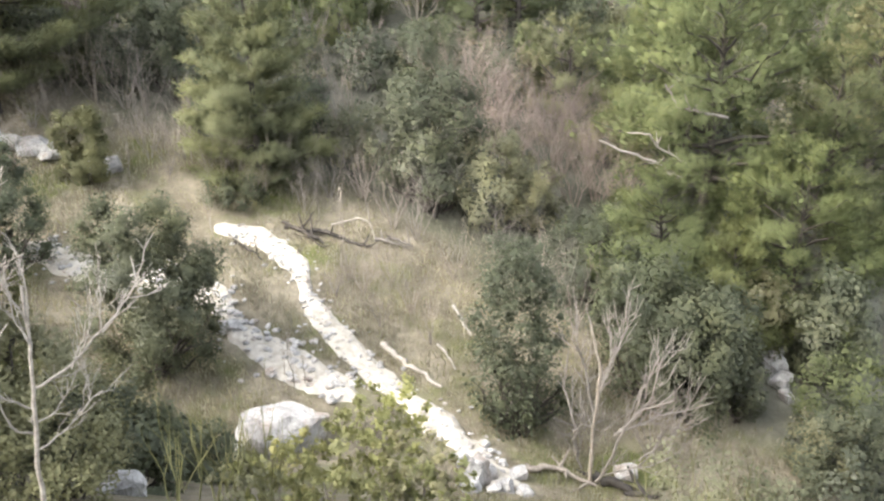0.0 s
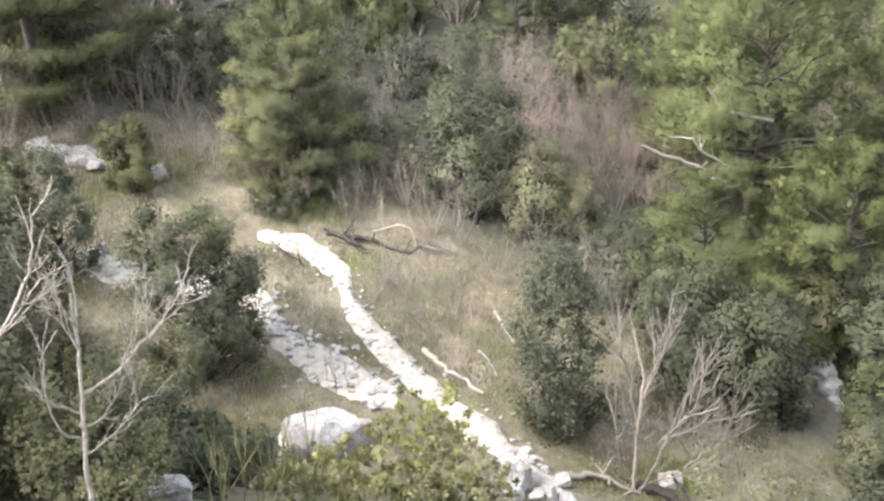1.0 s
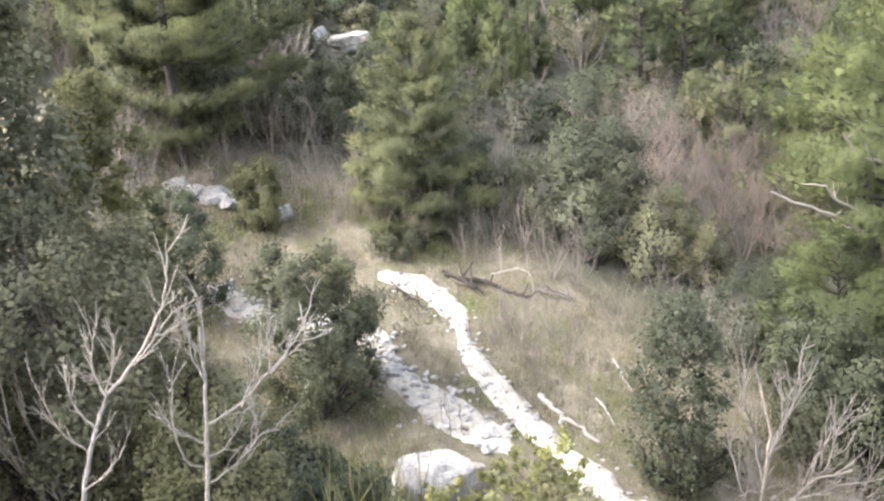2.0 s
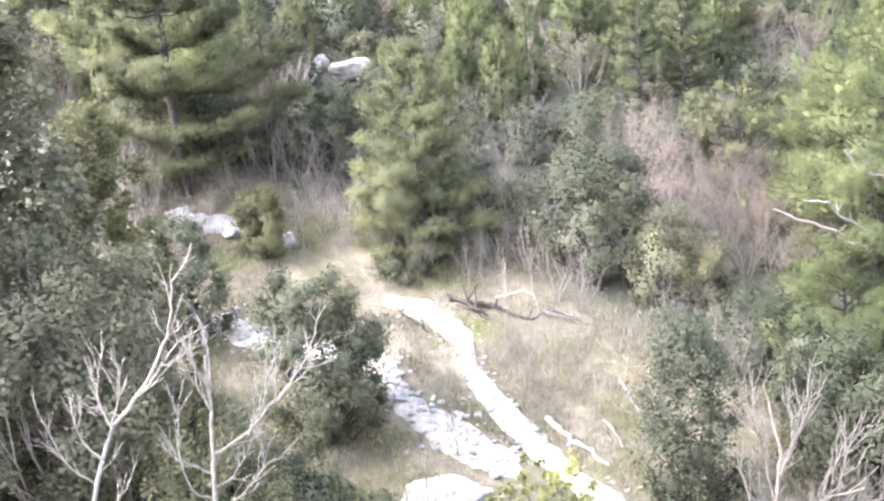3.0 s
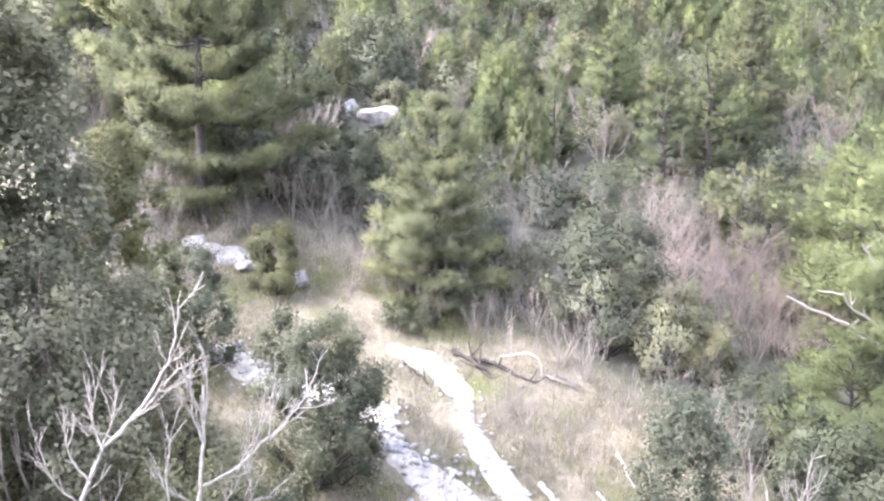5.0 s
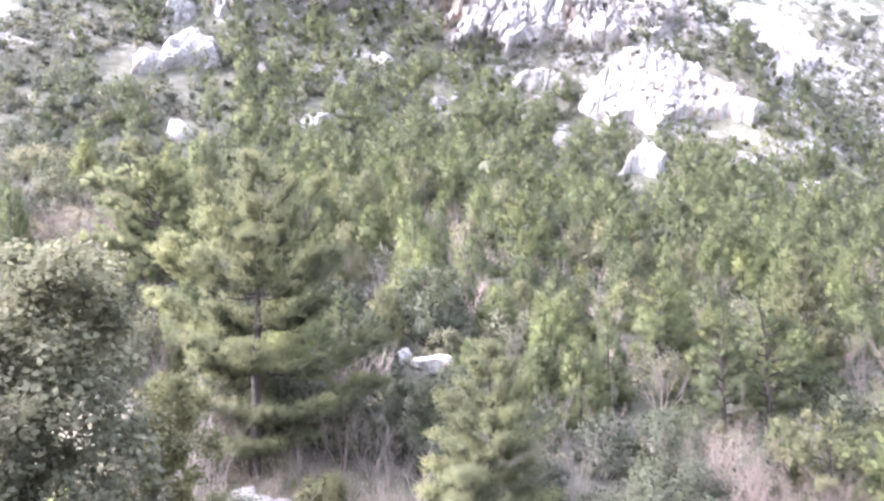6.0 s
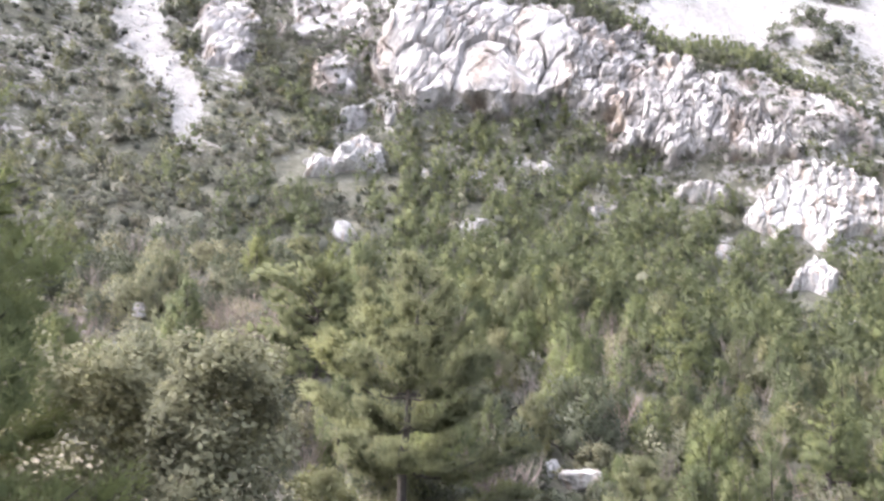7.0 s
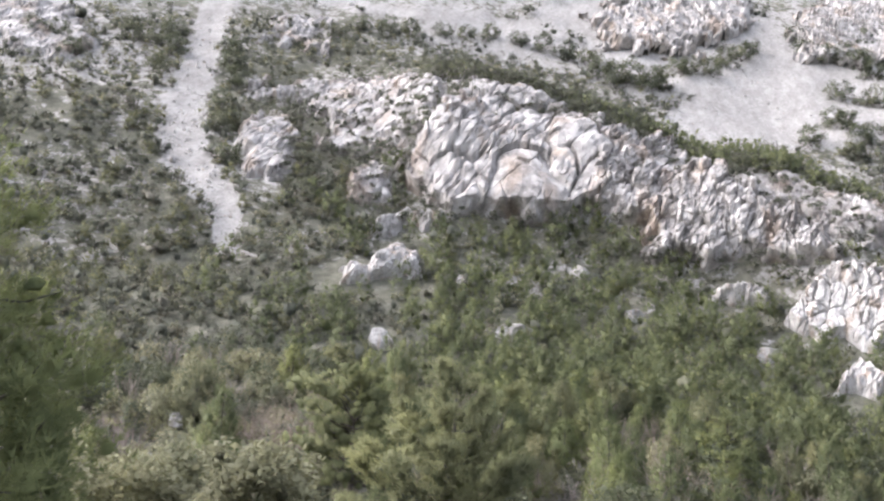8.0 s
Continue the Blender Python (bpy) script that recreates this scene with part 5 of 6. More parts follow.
log("fallen_log", [(-4.4, 28.6, 0), (-3.4, 28.0, 0.02), (-2.4, 27.5, 0), (-0.3, 26.6, 0)], 0.13, M_PALE, "pale fallen log lying beside the path", 0.06, 1, False)
log("fallen_branch", [(-10.2, 33.8, 0), (-9.0, 33.5, 0.1), (-7.8, 33.1, 0.0)], 0.11, M_BARK, "dark fallen branch in dry grass", 0.05, 2)
log("fallen_branch", [(-7.2, 33.9, 0.30), (-6.4, 33.9, 0.45), (-5.4, 33.9, 0.62), (-4.8, 33.8, 0.60), (-4.5, 33.7, 0.40), (-4.45, 33.5, 0.10)], 0.045, M_PALE, "pale hooked dead branch propped on the grass", 0.05, 3, False)
log("fallen_log", [(-8.9, 33.6, 0.05), (-7.6, 33.5, 0.22), (-6.2, 33.3, 0.12), (-5.0, 33.2, 0.02)], 0.10, M_BARK, "dark rotting log in a heap of fallen wood", 0.05, 14)
log("fallen_branch", [(-4.4, 33.6, 0), (-3.2, 33.6, 0.25), (-1.9, 33.7, 0.0)], 0.07, M_GREY, "grey fallen branch at the wood's edge", 0.05, 4)
log("fallen_branch", [(0.7, 30.7, 0.35), (1.3, 30.2, 0.2), (1.9, 29.7, 0)], 0.06, M_PALE, "short pale stick on the slope", 0.04, 5, False)
log("fallen_branch", [(-13.6, 33.0, 0), (-12.6, 32.3, 0.1), (-11.8, 31.9, 0)], 0.06, M_BARK, "dark stick in the grass above the stones", 0.04, 6)
log("fallen_log", [(10.6, 24.3, 0), (12.6, 24.1, 0.1), (15.2, 23.7, 0)], 0.20, M_BARK, "dark rotten log among stones", 0.1, 7)
log("fallen_log", [(5.6, 23.8, 0.05), (8.0, 24.0, 0.1), (10.8, 23.9, 0)], 0.12, M_GREY, "grey fallen log at the foot of the slope", 0.06, 8)
log("fallen_branch", [(-10.4, 34.0, 0.05), (-9.0, 33.4, 0.12), (-7.9, 32.9, 0.0)], 0.06, M_BARK, "grey branch in a heap of fallen wood", 0.05, 11)
log("fallen_branch", [(-4.4, 33.6, 0.1), (-3.2, 33.4, 0.2), (-2.0, 33.5, 0.05)], 0.05, M_GREY, "grey branch in a heap of fallen wood", 0.05, 12)
log("fallen_branch", [(-0.5, 28.9, 0.05), (0.1, 28.3, 0.1), (0.7, 27.6, 0.0)], 0.05, M_PALE, "short pale stick lying in dry grass", 0.04, 13, False)
log("dead_branch", [(15.6, 36.5, reach(15.6, 36.5, -15.39)), (14.0, 35.6, reach(14.0, 35.6, -14.56)), (11.8, 34.8, reach(11.8, 34.8, -13.78)), (10.3, 34.4, reach(10.3, 34.4, -13.18))], 0.07, M_NEAR, "pale dead branch sticking out of a pine", 0, 9)
log("dead_branch", [(15.7, 36.3, reach(15.7, 36.3, -14.43)), (14.0, 35.4, reach(14.0, 35.4, -13.53)), (13.4, 34.9, reach(13.4, 34.9, -12.79)), (12.0, 34.6, reach(12.0, 34.6, -12.67))], 0.055, M_NEAR, "pale bent dead branch of a pine", 0, 10)
log("dead_branch", [(18.0, 36.0, reach(18.0, 36.0, -11.65)), (16.3, 35.4, reach(16.3, 35.4, -11.36)), (15.0, 35.0, reach(15.0, 35.0, -11.06)), (14.2, 34.8, reach(14.2, 34.8, -9.72))], 0.07, M_GREY, "grey bare limb of a pine", 0, 15)

# ---- dry grass, as blades ----
rng = np.random.default_rng(5)


def clearing(x, y):
    az, r = polar(x, y)
    return (1 - wood_amount(x, y)) * (near_line(x, y, TRAIL) > 0.62) * (near_line(x, y, STRIP) > 0.85)


def grass(n, az0, az1, r0, r1, h, label, dens_seed, material, lean=0.35):
    az = rng.uniform(az0, az1, n)
    r = np.sqrt(rng.uniform(r0 * r0, r1 * r1, n))
    x, y = r * np.sin(np.radians(az)), r * np.cos(np.radians(az))
    keep = (clearing(x, y) > rng.random(n)) & (fractal(x, y, 1.6, dens_seed) > rng.uniform(-0.9, 0.7, n))
    x, y = x[keep], y[keep]
    m = len(x)
    z = land(x, y)
    hh = h * rng.uniform(0.4, 1.3, m) * (1 + 0.5 * fractal(x, y, 3.0, dens_seed + 4))
    a = rng.uniform(0, 2 * np.pi, m)
    w = rng.uniform(0.012, 0.03, m)
    dx, dy = np.cos(a) * w, np.sin(a) * w
    lx, ly = rng.normal(size=m) * lean * hh, rng.normal(size=m) * lean * hh
    v = np.stack([np.stack([x - dx, y - dy, z - 0.03], 1), np.stack([x + dx, y + dy, z - 0.03], 1), np.stack([x + lx, y + ly, z + hh], 1)], 1).reshape(-1, 3)
    return tagged(new("dry_grass", mesh_from("dry_grass", v, [np.arange(3 * m).reshape(m, 3)], material)), label, "grass", kind="stuff")


grass(130000, -34, 24, 21, 44, 0.19, "thin straw-coloured winter grass on the slope", 21, M_GRASS)
grass(20000, -34, 24, 20, 40, 0.2, "greenish grass tufts between dry blades", 33, M_YELLOW)

# ---- the wooded slope ----
def conifer_lumps(b, rng, bases, heights, radii, per, fine, tufts, needle, per_tuft=3):
    """Crowns of young pines: plume-like clumps drawn upwards in a rough cone, with a fringe of needles; many trees at once."""
    n = len(bases)
    z = (np.arange(per)[None] + rng.random((n, per))) / per
    th = np.arange(per)[None] * 2.399 + rng.uniform(0, 6.28, (n, 1)) + rng.normal(size=(n, per)) * 0.3
    env = (1 - z) ** 0.5 * (0.6 + 0.4 * np.minimum(1, z / 0.2))
    rad = env * rng.uniform(0.45, 0.85, (n, per)) * radii[:, None]
    c = np.stack([np.cos(th) * rad, np.sin(th) * rad, (0.06 + 0.88 * z) * heights[:, None]], 2) + bases[:, None]
    lr = ((0.36 if per < 15 else 0.29) * (1 - 0.5 * z) * rng.uniform(0.75, 1.25, (n, per))) * radii[:, None]
    ax = np.stack([np.cos(th) * 0.45, np.sin(th) * 0.45, np.ones_like(z)], 2).reshape(-1, 3)
    mid = np.stack([np.cos(th), np.sin(th), 2.6 * (z - 0.38)], 2).reshape(-1, 3)
    c, lr = c.reshape(-1, 3), lr.ravel()
    b.lumps(c, lr * 0.36, ax, 1.5, rng, fine, 0.28, 0.5, mid)
    pick = rng.choice(len(c), tufts * n, p=lr ** 2 / (lr ** 2).sum())
    o = unit(rng, tufts * n)
    axn = ax[pick] / np.linalg.norm(ax[pick], axis=1)[:, None]
    o = o + axn * (o * axn).sum(1)[:, None] * 0.4
    b.needles(c[pick] + o * (lr[pick] * rng.uniform(0.35, 1.0, tufts * n))[:, None], o * 0.45 + axn * 1.1, needle, needle * 0.14, per_tuft, rng, o * 0.15 + mid[pick] + np.array([0, 0, 0.5]))


def far_pine(seed, h, rc, leaf, label):
    g = np.random.default_rng(seed)
    crown, wood = Builder(), Builder()
    conifer_lumps(crown, g, np.zeros((1, 3)), np.array([h]), np.array([rc]), 34, False, 1150, 0.36, 3)
    wood.tube([(0, 0, -0.3), (0.05, 0, h * 0.4), (0, 0.03, h * 0.9)], [0.11, 0.08, 0.02], 5)
    tree = new("pine_tree")
    part("trunk", wood.mesh("trunk", M_BARK, True), tree, "dark grey-brown bark")
    part("crown", crown.mesh("crown", leaf), tree, "clumped green needles")
    return tagged(tree, label, "pine tree")


SEEDS = [
    far_pine(101, 4.9, 2.6, M_PINE, "green pine on the wooded mountainside"),
    far_pine(102, 5.2, 2.5, M_YOUNG, "light green young pine on the mountainside"),
    far_pine(103, 4.4, 2.6, M_PINE_DARK, "dark green pine on the mountainside"),
    far_pine(104, 4.0, 2.1, M_YOUNG, "small bright green pine on the mountainside"),
    far_pine(105, 5.2, 2.2, M_PINE, "slim green pine on the mountainside"),
]
SHRUBS = [
    bush(111, 3.2, 1.8, 1.7, 1200, 0.22, M_OAK, "dark holm oak on the mountainside", "tree", "holm_oak_tree", 0, 18, blades=True),
    bush(112, 2.8, 1.9, 1.8, 1200, 0.22, M_OLIVE, "grey-green scrub bush on the mountainside", "bush", "scrub_bush", 0, 18, blades=True),
    bush(113, 2.3, 1.4, 1.4, 900, 0.20, M_YELLOW, "yellowish-green scrub bush on the mountainside", "bush", "scrub_bush", 0, 14, blades=True),
    bush(114, 3.4, 1.6, 1.6, 1200, 0.22, M_OAK, "tall dark holm oak on the mountainside", "tree", "holm_oak_tree", 0, 18, blades=True),
]
TWIGS = [bare(121, 4.0, 0.42, 7, M_RUSSET, "brownish leafless scrub on the mountainside", "shrub", "bare_shrub", 2, 5, 0.035, 0.8, 0.32),
         bare(122, 3.8, 0.42, 7, M_GREY, "grey leafless scrub on the mountainside", "shrub", "bare_shrub", 2, 5, 0.035, 0.8, 0.32)]
FREE_ROCK = FREE_ROCK[:13] + [oval(-30.8, 11.2, 1.2, 0.9), oval(-22.3, 12.4, 1.1, 0.8), oval(-14.6, 13.6, 0.9, 0.6), oval(-6.7, 11.2, 0.8, 0.6)]


KEEP_CLEAR = [(-10.4, 37, 3.2), (-26.0, 41.8, 4.0), (-31.9, 57, 3), (17, 39.4, 3.6), (24.4, 41, 3), (14.6, 34.2, 2.5), (22.8, 36, 3), (13, 43, 2.2), (7.9, 63, 2.4), (2.6, 52, 2), (5.2, 55, 2), (8.3, 47, 2.2), (-0.6, 36.4, 3), (-16, 43, 2), (-15.2, 57, 3), (-0.6, 45.5, 2.2), (2.4, 42, 3), (8.5, 40, 3.5), (-15.6, 53.5, 3), (-16.2, 50, 2.5), (-15.3, 46.5, 2.5), (-14.9, 50, 2.5), (-17.0, 46.5, 2.0), (-43.6, 62, 3)]
spots = [(np.array(at(a, r)), q) for a, r, q in KEEP_CLEAR]
cells = {}
for p, q in spots:
    cells.setdefault((int(p[0] // 6), int(p[1] // 6)), []).append((p, q))


def free(p, q):
    cx, cy = int(p[0] // 6), int(p[1] // 6)
    for i in (-1, 0, 1):
        for j in (-1, 0, 1):
            for o, w in cells.get((cx + i, cy + j), ()):
                if math.hypot(*(p - o)) < (q + w) * 0.62:
                    return False
    return True


def stand(kind_list, weights, az, r, size):
    ob = kind_list[int(np.searchsorted(np.cumsum(weights) / sum(weights), rng.random()))]
    return again(ob, *at(az, r), rng.uniform(0, 360), size * rng.uniform(0.75, 1.25), -0.05, rng.uniform(0.85, 1.2))


for ob, (a, r) in zip(SEEDS + SHRUBS + TWIGS, ((-20, 75), (-12, 82), (-6, 78), (2, 84), (-3, 70), (-38, 80), (-42, 84), (-28, 76), (-46, 78), (-25, 72), (-40, 74))):
    put(ob, *at(a, r), 20)
    tagged(ob, group="plants of the wooded mountainside")
    p = np.array(at(a, r))
    cells.setdefault((int(p[0] // 6), int(p[1] // 6)), []).append((p, 1.8))
count = {"pine": 0, "shrub": 0, "bare": 0}
for _ in range(14000):
    az = rng.uniform(-58, 29)
    r = math.sqrt(rng.uniform(40 ** 2, 90 ** 2))
    if wood_amount(*at(az, r)) < 0.9 or r < 43 + 0.12 * (-az - 10):
        continue
    pines = 0.72 * (1 / (1 + math.exp(-(az + 31 + 5 * float(vnoise(az, r, 12, 31))) / 3))) + 0.08 + 0.25 * float(vnoise(*at(az, r), 14, 41))
    pines *= 0.45 + 0.55 * min(1, max(0, (r - 48) / 26))
    k = rng.random()
    kind = "pine" if k < pines else ("bare" if k > 0.80 + 0.0022 * (r - 60) else "shrub")
    q = {"pine": 1.55, "shrub": 1.5, "bare": 1.5}[kind] * (0.9 + 0.0022 * max(r - 60, 0))
    p = np.array(at(az, r))
    if count[kind] >= {"pine": 190, "shrub": 240, "bare": 110}[kind] or not free(p, q):
        continue
    cells.setdefault((int(p[0] // 6), int(p[1] // 6)), []).append((p, q))
    count[kind] += 1
    if kind == "pine":
        stand(SEEDS, (3, 3, 2, 2, 3), az, r, 0.9)
    elif kind == "shrub":
        stand(SHRUBS, (5, 5, 0.5, 3) if az < -28 else (4, 4, 0.6, 3), az, r, 0.9)
    else:
        stand(TWIGS, (1, 1), az, r, 0.9)

# dark bushes that stand out singly round the pale fan and along the high crease
for k, (a, r, size) in enumerate(((-24.6, 219, 2.0), (-22.6, 218, 1.9), (-20.8, 218, 2.2), (-19.2, 217, 2.3), (-17.8, 215, 2.5), (-16.9, 210, 2.6), (-15.8, 208, 2.9), (-14.7, 211, 2.7), (-13.6, 210, 2.7), (-13.0, 213, 2.4), (-11.8, 219, 2.3), (-10.8, 221, 2.2),
                                  (-9.5, 224, 2.2), (-8.4, 230, 2.4), (-7.5, 235, 2.3), (-6.8, 240, 1.8), (-4.1, 253, 2.3), (-3.6, 247, 2.1), (-2.4, 245, 2.4), (-1.5, 248, 2.4), (-0.5, 247, 2.7), (0.4, 244, 2.5), (-1.7, 230, 2.4), (-2.1, 216, 2.2), (-1.4, 216, 2.0),
                                  (-0.6, 213, 2.3), (-1.2, 207, 2.0), (-3.5, 207, 2.2), (0.5, 231, 2.4), (-54.6, 198, 1.9), (-53.3, 197, 2.0), (-52.1, 189, 1.9), (-49.0, 196, 2.1), (-46.4, 200, 2.0), (-46.0, 190, 2.0), (-47.2, 193, 2.2), (-47.0, 182, 1.9),
                                  (-42.6, 192, 2.0), (-42.4, 184, 2.2), (-41.9, 177, 2.1), (-42.6, 168, 1.8), (-42.2, 160, 2.0), (-41.6, 150, 1.8), (-26.4, 216, 1.8), (-28.0, 214, 1.9), (-30.4, 212, 2.0), (-32.0, 210, 1.8), (-34.0, 208, 1.9), (-36.2, 206, 1.8))):
    again(SHRUBS[0 if k % 3 else 3], *at(a, r), 67 * k, size, -0.4, 0.75)

# ---- woods and scrub higher up, too far and too many to tell apart ----
def spread(g, n, rmin, rmax, gap, az0=-60, az1=20, stone=0.60, thick_seed=1, cover=0.5, rock=0.6):
    """Plan points of a loose growth that leaves bare stone and cliffs open."""
    az = g.uniform(az0, az1, n)
    r = np.sqrt(g.uniform(rmin ** 2, rmax ** 2, n))
    x, y = r * np.sin(np.radians(az)), r * np.cos(np.radians(az))
    keep = (scree_amount(x, y) < stone) & (fractal(x, y, 18, thick_seed, 3) > g.uniform(-1.4, cover, n)) & (wood_amount(x, y) > 0.8)
    z = land(x, y)
    for up in (0.0, 1.8, 2.8):
        el = np.degrees(np.arctan2(z + up - 1.6, r))
        for o in FREE_ROCK:
            keep &= inside(az, el, o) < g.uniform(-0.15, 0.15 + 1.2 * max(0.0, 0.6 - rock), n)
    x, y, z, r, az = x[keep], y[keep], z[keep], r[keep], az[keep]
    taken, good = set(), []
    for i in range(len(x)):
        k = (int(x[i] // gap), int(y[i] // gap))
        if k not in taken:
            taken.add(k)
            good.append(i)
    return np.stack([x, y, z], 1)[good], r[good], az[good]


def far_wood(n, label, leaf, seed, rmin, rmax, gap, lo, hi, tilt):
    g = np.random.default_rng(seed)
    p, r, az = spread(g, n, rmin, rmax, gap, thick_seed=seed)
    keep = g.random(len(p)) < 1 / (1 + np.exp(-(az + 30) * tilt / 4))
    p = p[keep]
    h = g.uniform(lo, hi, len(p))
    b = Builder()
    conifer_lumps(b, g, p, h, h * g.uniform(0.42, 0.62, len(p)), 11, False, 230, 0.44)
    return tagged(new("far_wood", b.mesh("far_wood", leaf)), label, "wood", kind="stuff")


def high_scrub(n, label, leaf, seed, rmin, rmax, gap, size, cover=0.5, name="mountain_scrub", leaf_size=0.38, rock=0.6, per=3, blades=80, lift=0.0, az0=-60, az1=20, out=0.0):
    g = np.random.default_rng(seed)
    p, r, az = spread(g, n, rmin, rmax, gap, thick_seed=seed, cover=cover, rock=rock, az0=az0, az1=az1)
    m = len(p)
    rad = size * np.exp(g.normal(size=m) * 0.38 - 0.1) * (0.8 + 0.0018 * r)
    b = Builder()
    off = unit(g, m * per) * g.uniform(0.3, 1.0, (m * per, 1)) * np.array([1.0, 1.0, 0.5])
    rr = np.repeat(rad, per)
    c = np.repeat(p, per, 0) + off * rr[:, None] + np.array([0, 0, 1.0]) * (rr * 0.5)[:, None]
    b.lumps(c, rr * g.uniform(0.1, 0.2, m * per), unit(g, m * per) + np.array([0, 0, 0.6]), 1.35, g, False, 0.3, 0.8, off * 0.8)
    k = blades
    c[:, 2] += lift
    face = np.repeat(np.radians(az), per)
    c -= out * np.stack([np.sin(face), np.cos(face), 0 * face], 1)
    pick = np.repeat(np.arange(m), k)
    o = unit(g, m * k)
    o[:, 2] = np.abs(o[:, 2]) - 0.1
    j = pick * per + g.integers(0, per, m * k)
    b.needles(c[j] + o * (rr[j] * g.uniform(0.05, 0.72, m * k))[:, None], o + g.normal(size=o.shape) * 0.6, leaf_size, leaf_size * 0.5, 1, g, o * 0.4 + np.array([0, 0, 0.9]))
    return tagged(new(name, b.mesh(name, leaf)), label, "scrub", kind="stuff")


far_wood(2600, "green pine wood below the cliffs", M_PINE, 61, 86, 150, 3.6, 3.2, 6.2, 1)
far_wood(1500, "light green young pine wood below the cliffs", M_YOUNG, 62, 86, 140, 4.0, 3.0, 5.6, 1)
far_wood(500, "scattered dark pines on the slope", M_PINE_DARK, 63, 86, 175, 3.0, 2.6, 4.6, -1)
# the belt of dark pines along the crest, in front of the pale fan
g = np.random.default_rng(77)
az = g.uniform(-29, 1, 330)
rr = 153 + 0.65 * np.clip(-az - 3, -10, 30) + g.uniform(-1, 10, 330)
px, py = rr * np.sin(np.radians(az)), rr * np.cos(np.radians(az))
hh = np.interp(az, [-29, -16, -12, -8, -3, 1], [2.8, 4.0, 6.0, 6.2, 5.0, 4.0]) * g.uniform(0.6, 1.15, 330)
belt = Builder()
conifer_lumps(belt, g, np.stack([px, py, land(px, py)], 1), hh, hh * g.uniform(0.45, 0.7, 330), 9, False, 90, 0.36)
tagged(new("far_wood", belt.mesh("far_wood", M_PINE)), "belt of dark green pines along the rocky crest", "wood", kind="stuff")
high_scrub(5600, "dark green scrub over the mountainside", M_SCRUB, 64, 86, 212, 2.3, 1.6, 0.0)
high_scrub(3200, "grey-green scrub over the mountainside", M_OLIVE, 65, 86, 210, 2.2, 1.15, 0.2)
high_scrub(900, "dark bushes on the high scree", M_SCRUB, 66, 200, 330, 4.5, 2.3, 0.2, leaf_size=0.6, per=5)
high_scrub(3000, "small dark bushes growing on the ledges of the cliffs", M_SCRUB, 67, 136, 172, 2.2, 0.85, 0.6, "cliff_scrub", 0.4, -4.0, lift=1.5, az0=-38, az1=6, out=1.3)
high_scrub(1200, "brownish tufts growing in the cracks of the cliffs", M_BROWN, 75, 136, 172, 2.4, 0.7, 0.6, "cliff_scrub", 0.36, -4.0, lift=1.5, az0=-38, az1=6, out=1.3)
high_scrub(1500, "dull green scrub on the rock shoulder", M_SCRUB, 71, 148, 186, 2.2, 1.3, 0.4, "shoulder_scrub", 0.4, -1.5, lift=1.3, az0=-40, az1=-13, out=0.6)
high_scrub(1500, "rounded dark holm oaks over the mountainside", M_SCRUB, 74, 86, 165, 2.8, 1.5, 0.1, "far_oak_wood", 0.4, az0=-60, az1=-29)
high_scrub(700, "brownish leafless scrub over the mountainside", M_BROWN, 72, 84, 175, 2.3, 1.3, 0.0, "brown_scrub", 0.4, az0=-60, az1=-30)
high_scrub(500, "brownish leafless scrub between the pines", M_BROWN, 73, 60, 130, 3.0, 1.2, 0.3, "brown_scrub", 0.4, az0=-30, az1=14)
high_scrub(1700, "low grey undergrowth of the wood", M_OLIVE, 68, 40, 90, 1.6, 0.8, 0.2, "undergrowth", 0.36, blades=26)
high_scrub(1300, "low dark undergrowth of the wood", M_OAK, 69, 40, 90, 1.6, 0.8, 0.2, "undergrowth", 0.36, blades=26)

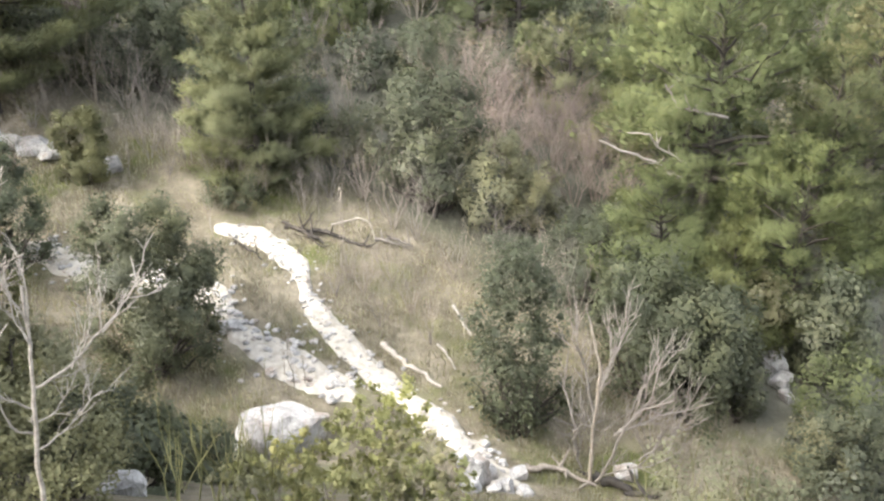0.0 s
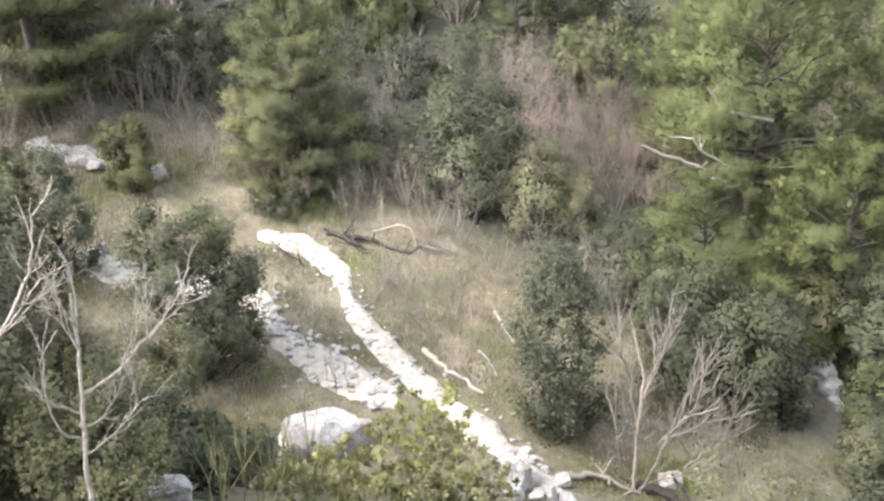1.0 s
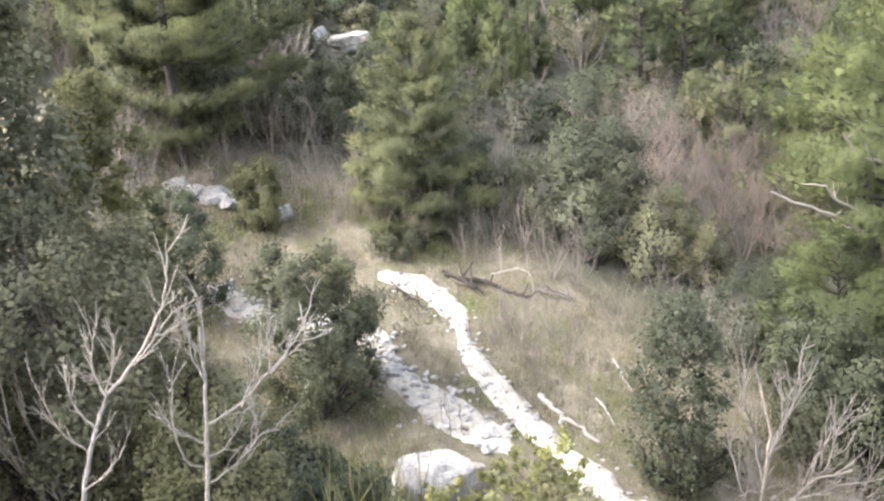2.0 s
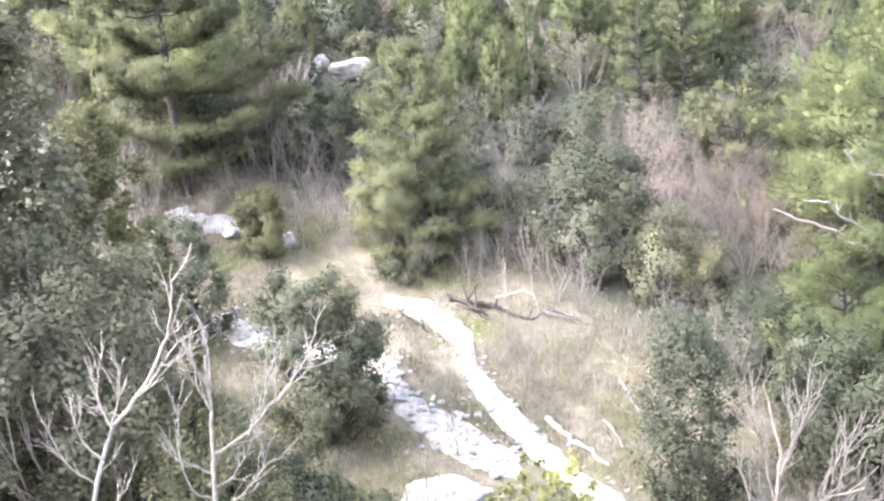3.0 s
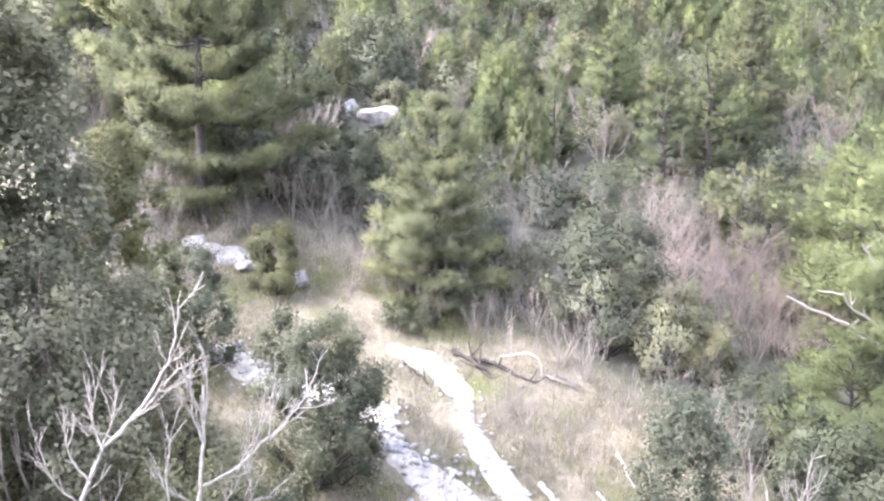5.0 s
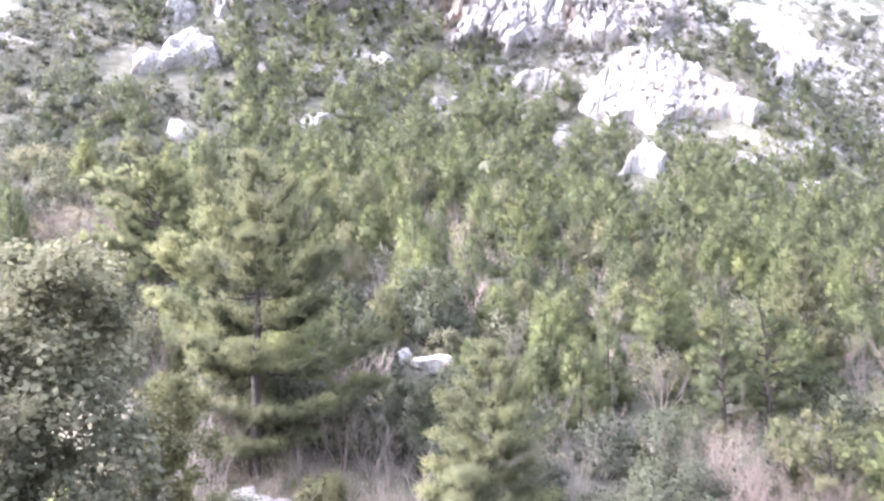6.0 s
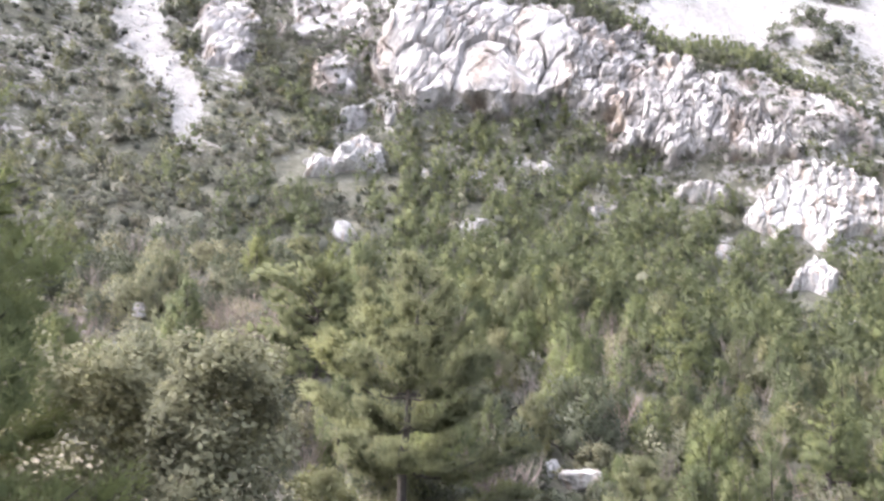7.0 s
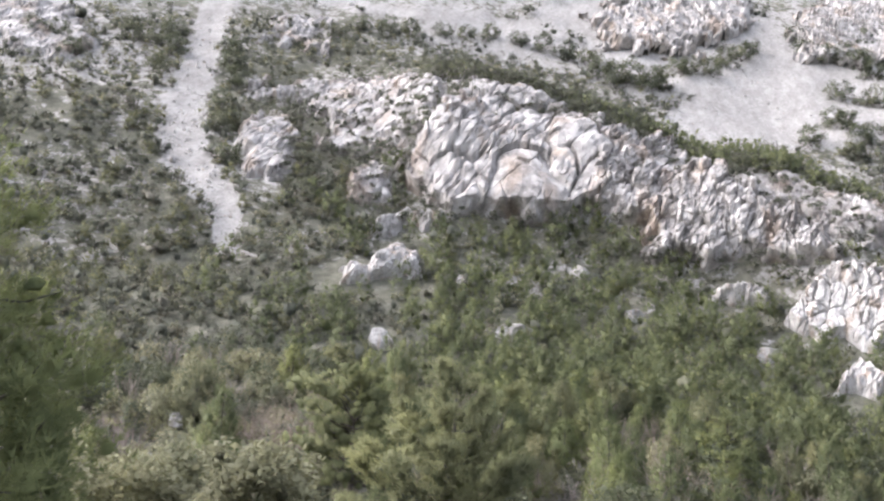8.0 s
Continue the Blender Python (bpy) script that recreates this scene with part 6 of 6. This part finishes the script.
# broken stones lying on the chute, the fan and the bare slopes
g = np.random.default_rng(81)
az = np.concatenate([g.uniform(-47, -39, 5000), g.uniform(-14, 2, 4000), g.uniform(-58, 2, 5000)])
rr = np.concatenate([g.uniform(120, 214, 5000), g.uniform(185, 255, 4000), g.uniform(120, 270, 5000)])
px, py = rr * np.sin(np.radians(az)), rr * np.cos(np.radians(az))
keep = scree_amount(px, py) > g.uniform(0.55, 1.3, 14000)
px, py = px[keep], py[keep]
m = len(px)
loose = Builder()
loose.lumps(np.stack([px, py, land(px, py) + 0.05], 1), 0.09 * np.exp(g.normal(size=m) * 0.6), unit(g, m), 1.4, g, False, 0.2)
tagged(new("scree_stones", mesh_from("scree_stones", np.concatenate(loose.v), [np.concatenate(loose.f3)], M_ROCK)), "loose broken limestone on the scree runs", "scree", kind="stuff")


# ---- loose stones of the trail ----
STONES = []
for k in range(4):
    g = np.random.default_rng(200 + k)
    bm = bmesh.new()
    bmesh.ops.create_icosphere(bm, subdivisions=1, radius=1)
    v = np.array([q.co[:] for q in bm.verts]) * (1 + g.normal(size=(len(bm.verts), 1)) * 0.13) * np.array([1, 0.75, 0.5])
    f = np.array([[q.index for q in w.verts] for w in bm.faces])
    bm.free()
    STONES.append(mesh_from("stone", v, [f], M_ROCK))


def scatter(parent, c, nrm, w, n, seed, lo, hi):
    g = np.random.default_rng(seed)
    for _ in range(n):
        i = g.integers(4, len(c) - 4)
        side = np.clip(g.normal() * 0.75, -1.9, 1.9)
        x, y = c[i] + nrm[i] * w[i] * side
        s = g.uniform(lo, hi) * (1 if abs(side) < 1 else 0.8)
        st = part("stone", STONES[g.integers(4)], parent)
        st.matrix_basis = Matrix.Translation(place(x, y, 0.06 + s * 0.15 if abs(side) < 0.9 else s * 0.15)) @ pose(0, 0, 0, g.uniform(-15, 15), g.uniform(-15, 15), g.uniform(0, 360)) @ Matrix.Diagonal((s, s, s, 1))


scatter(trail, t_c, t_n, t_w, 240, 1, 0.05, 0.16)
scatter(wash, w_c, w_n, w_w, 280, 2, 0.06, 0.22)
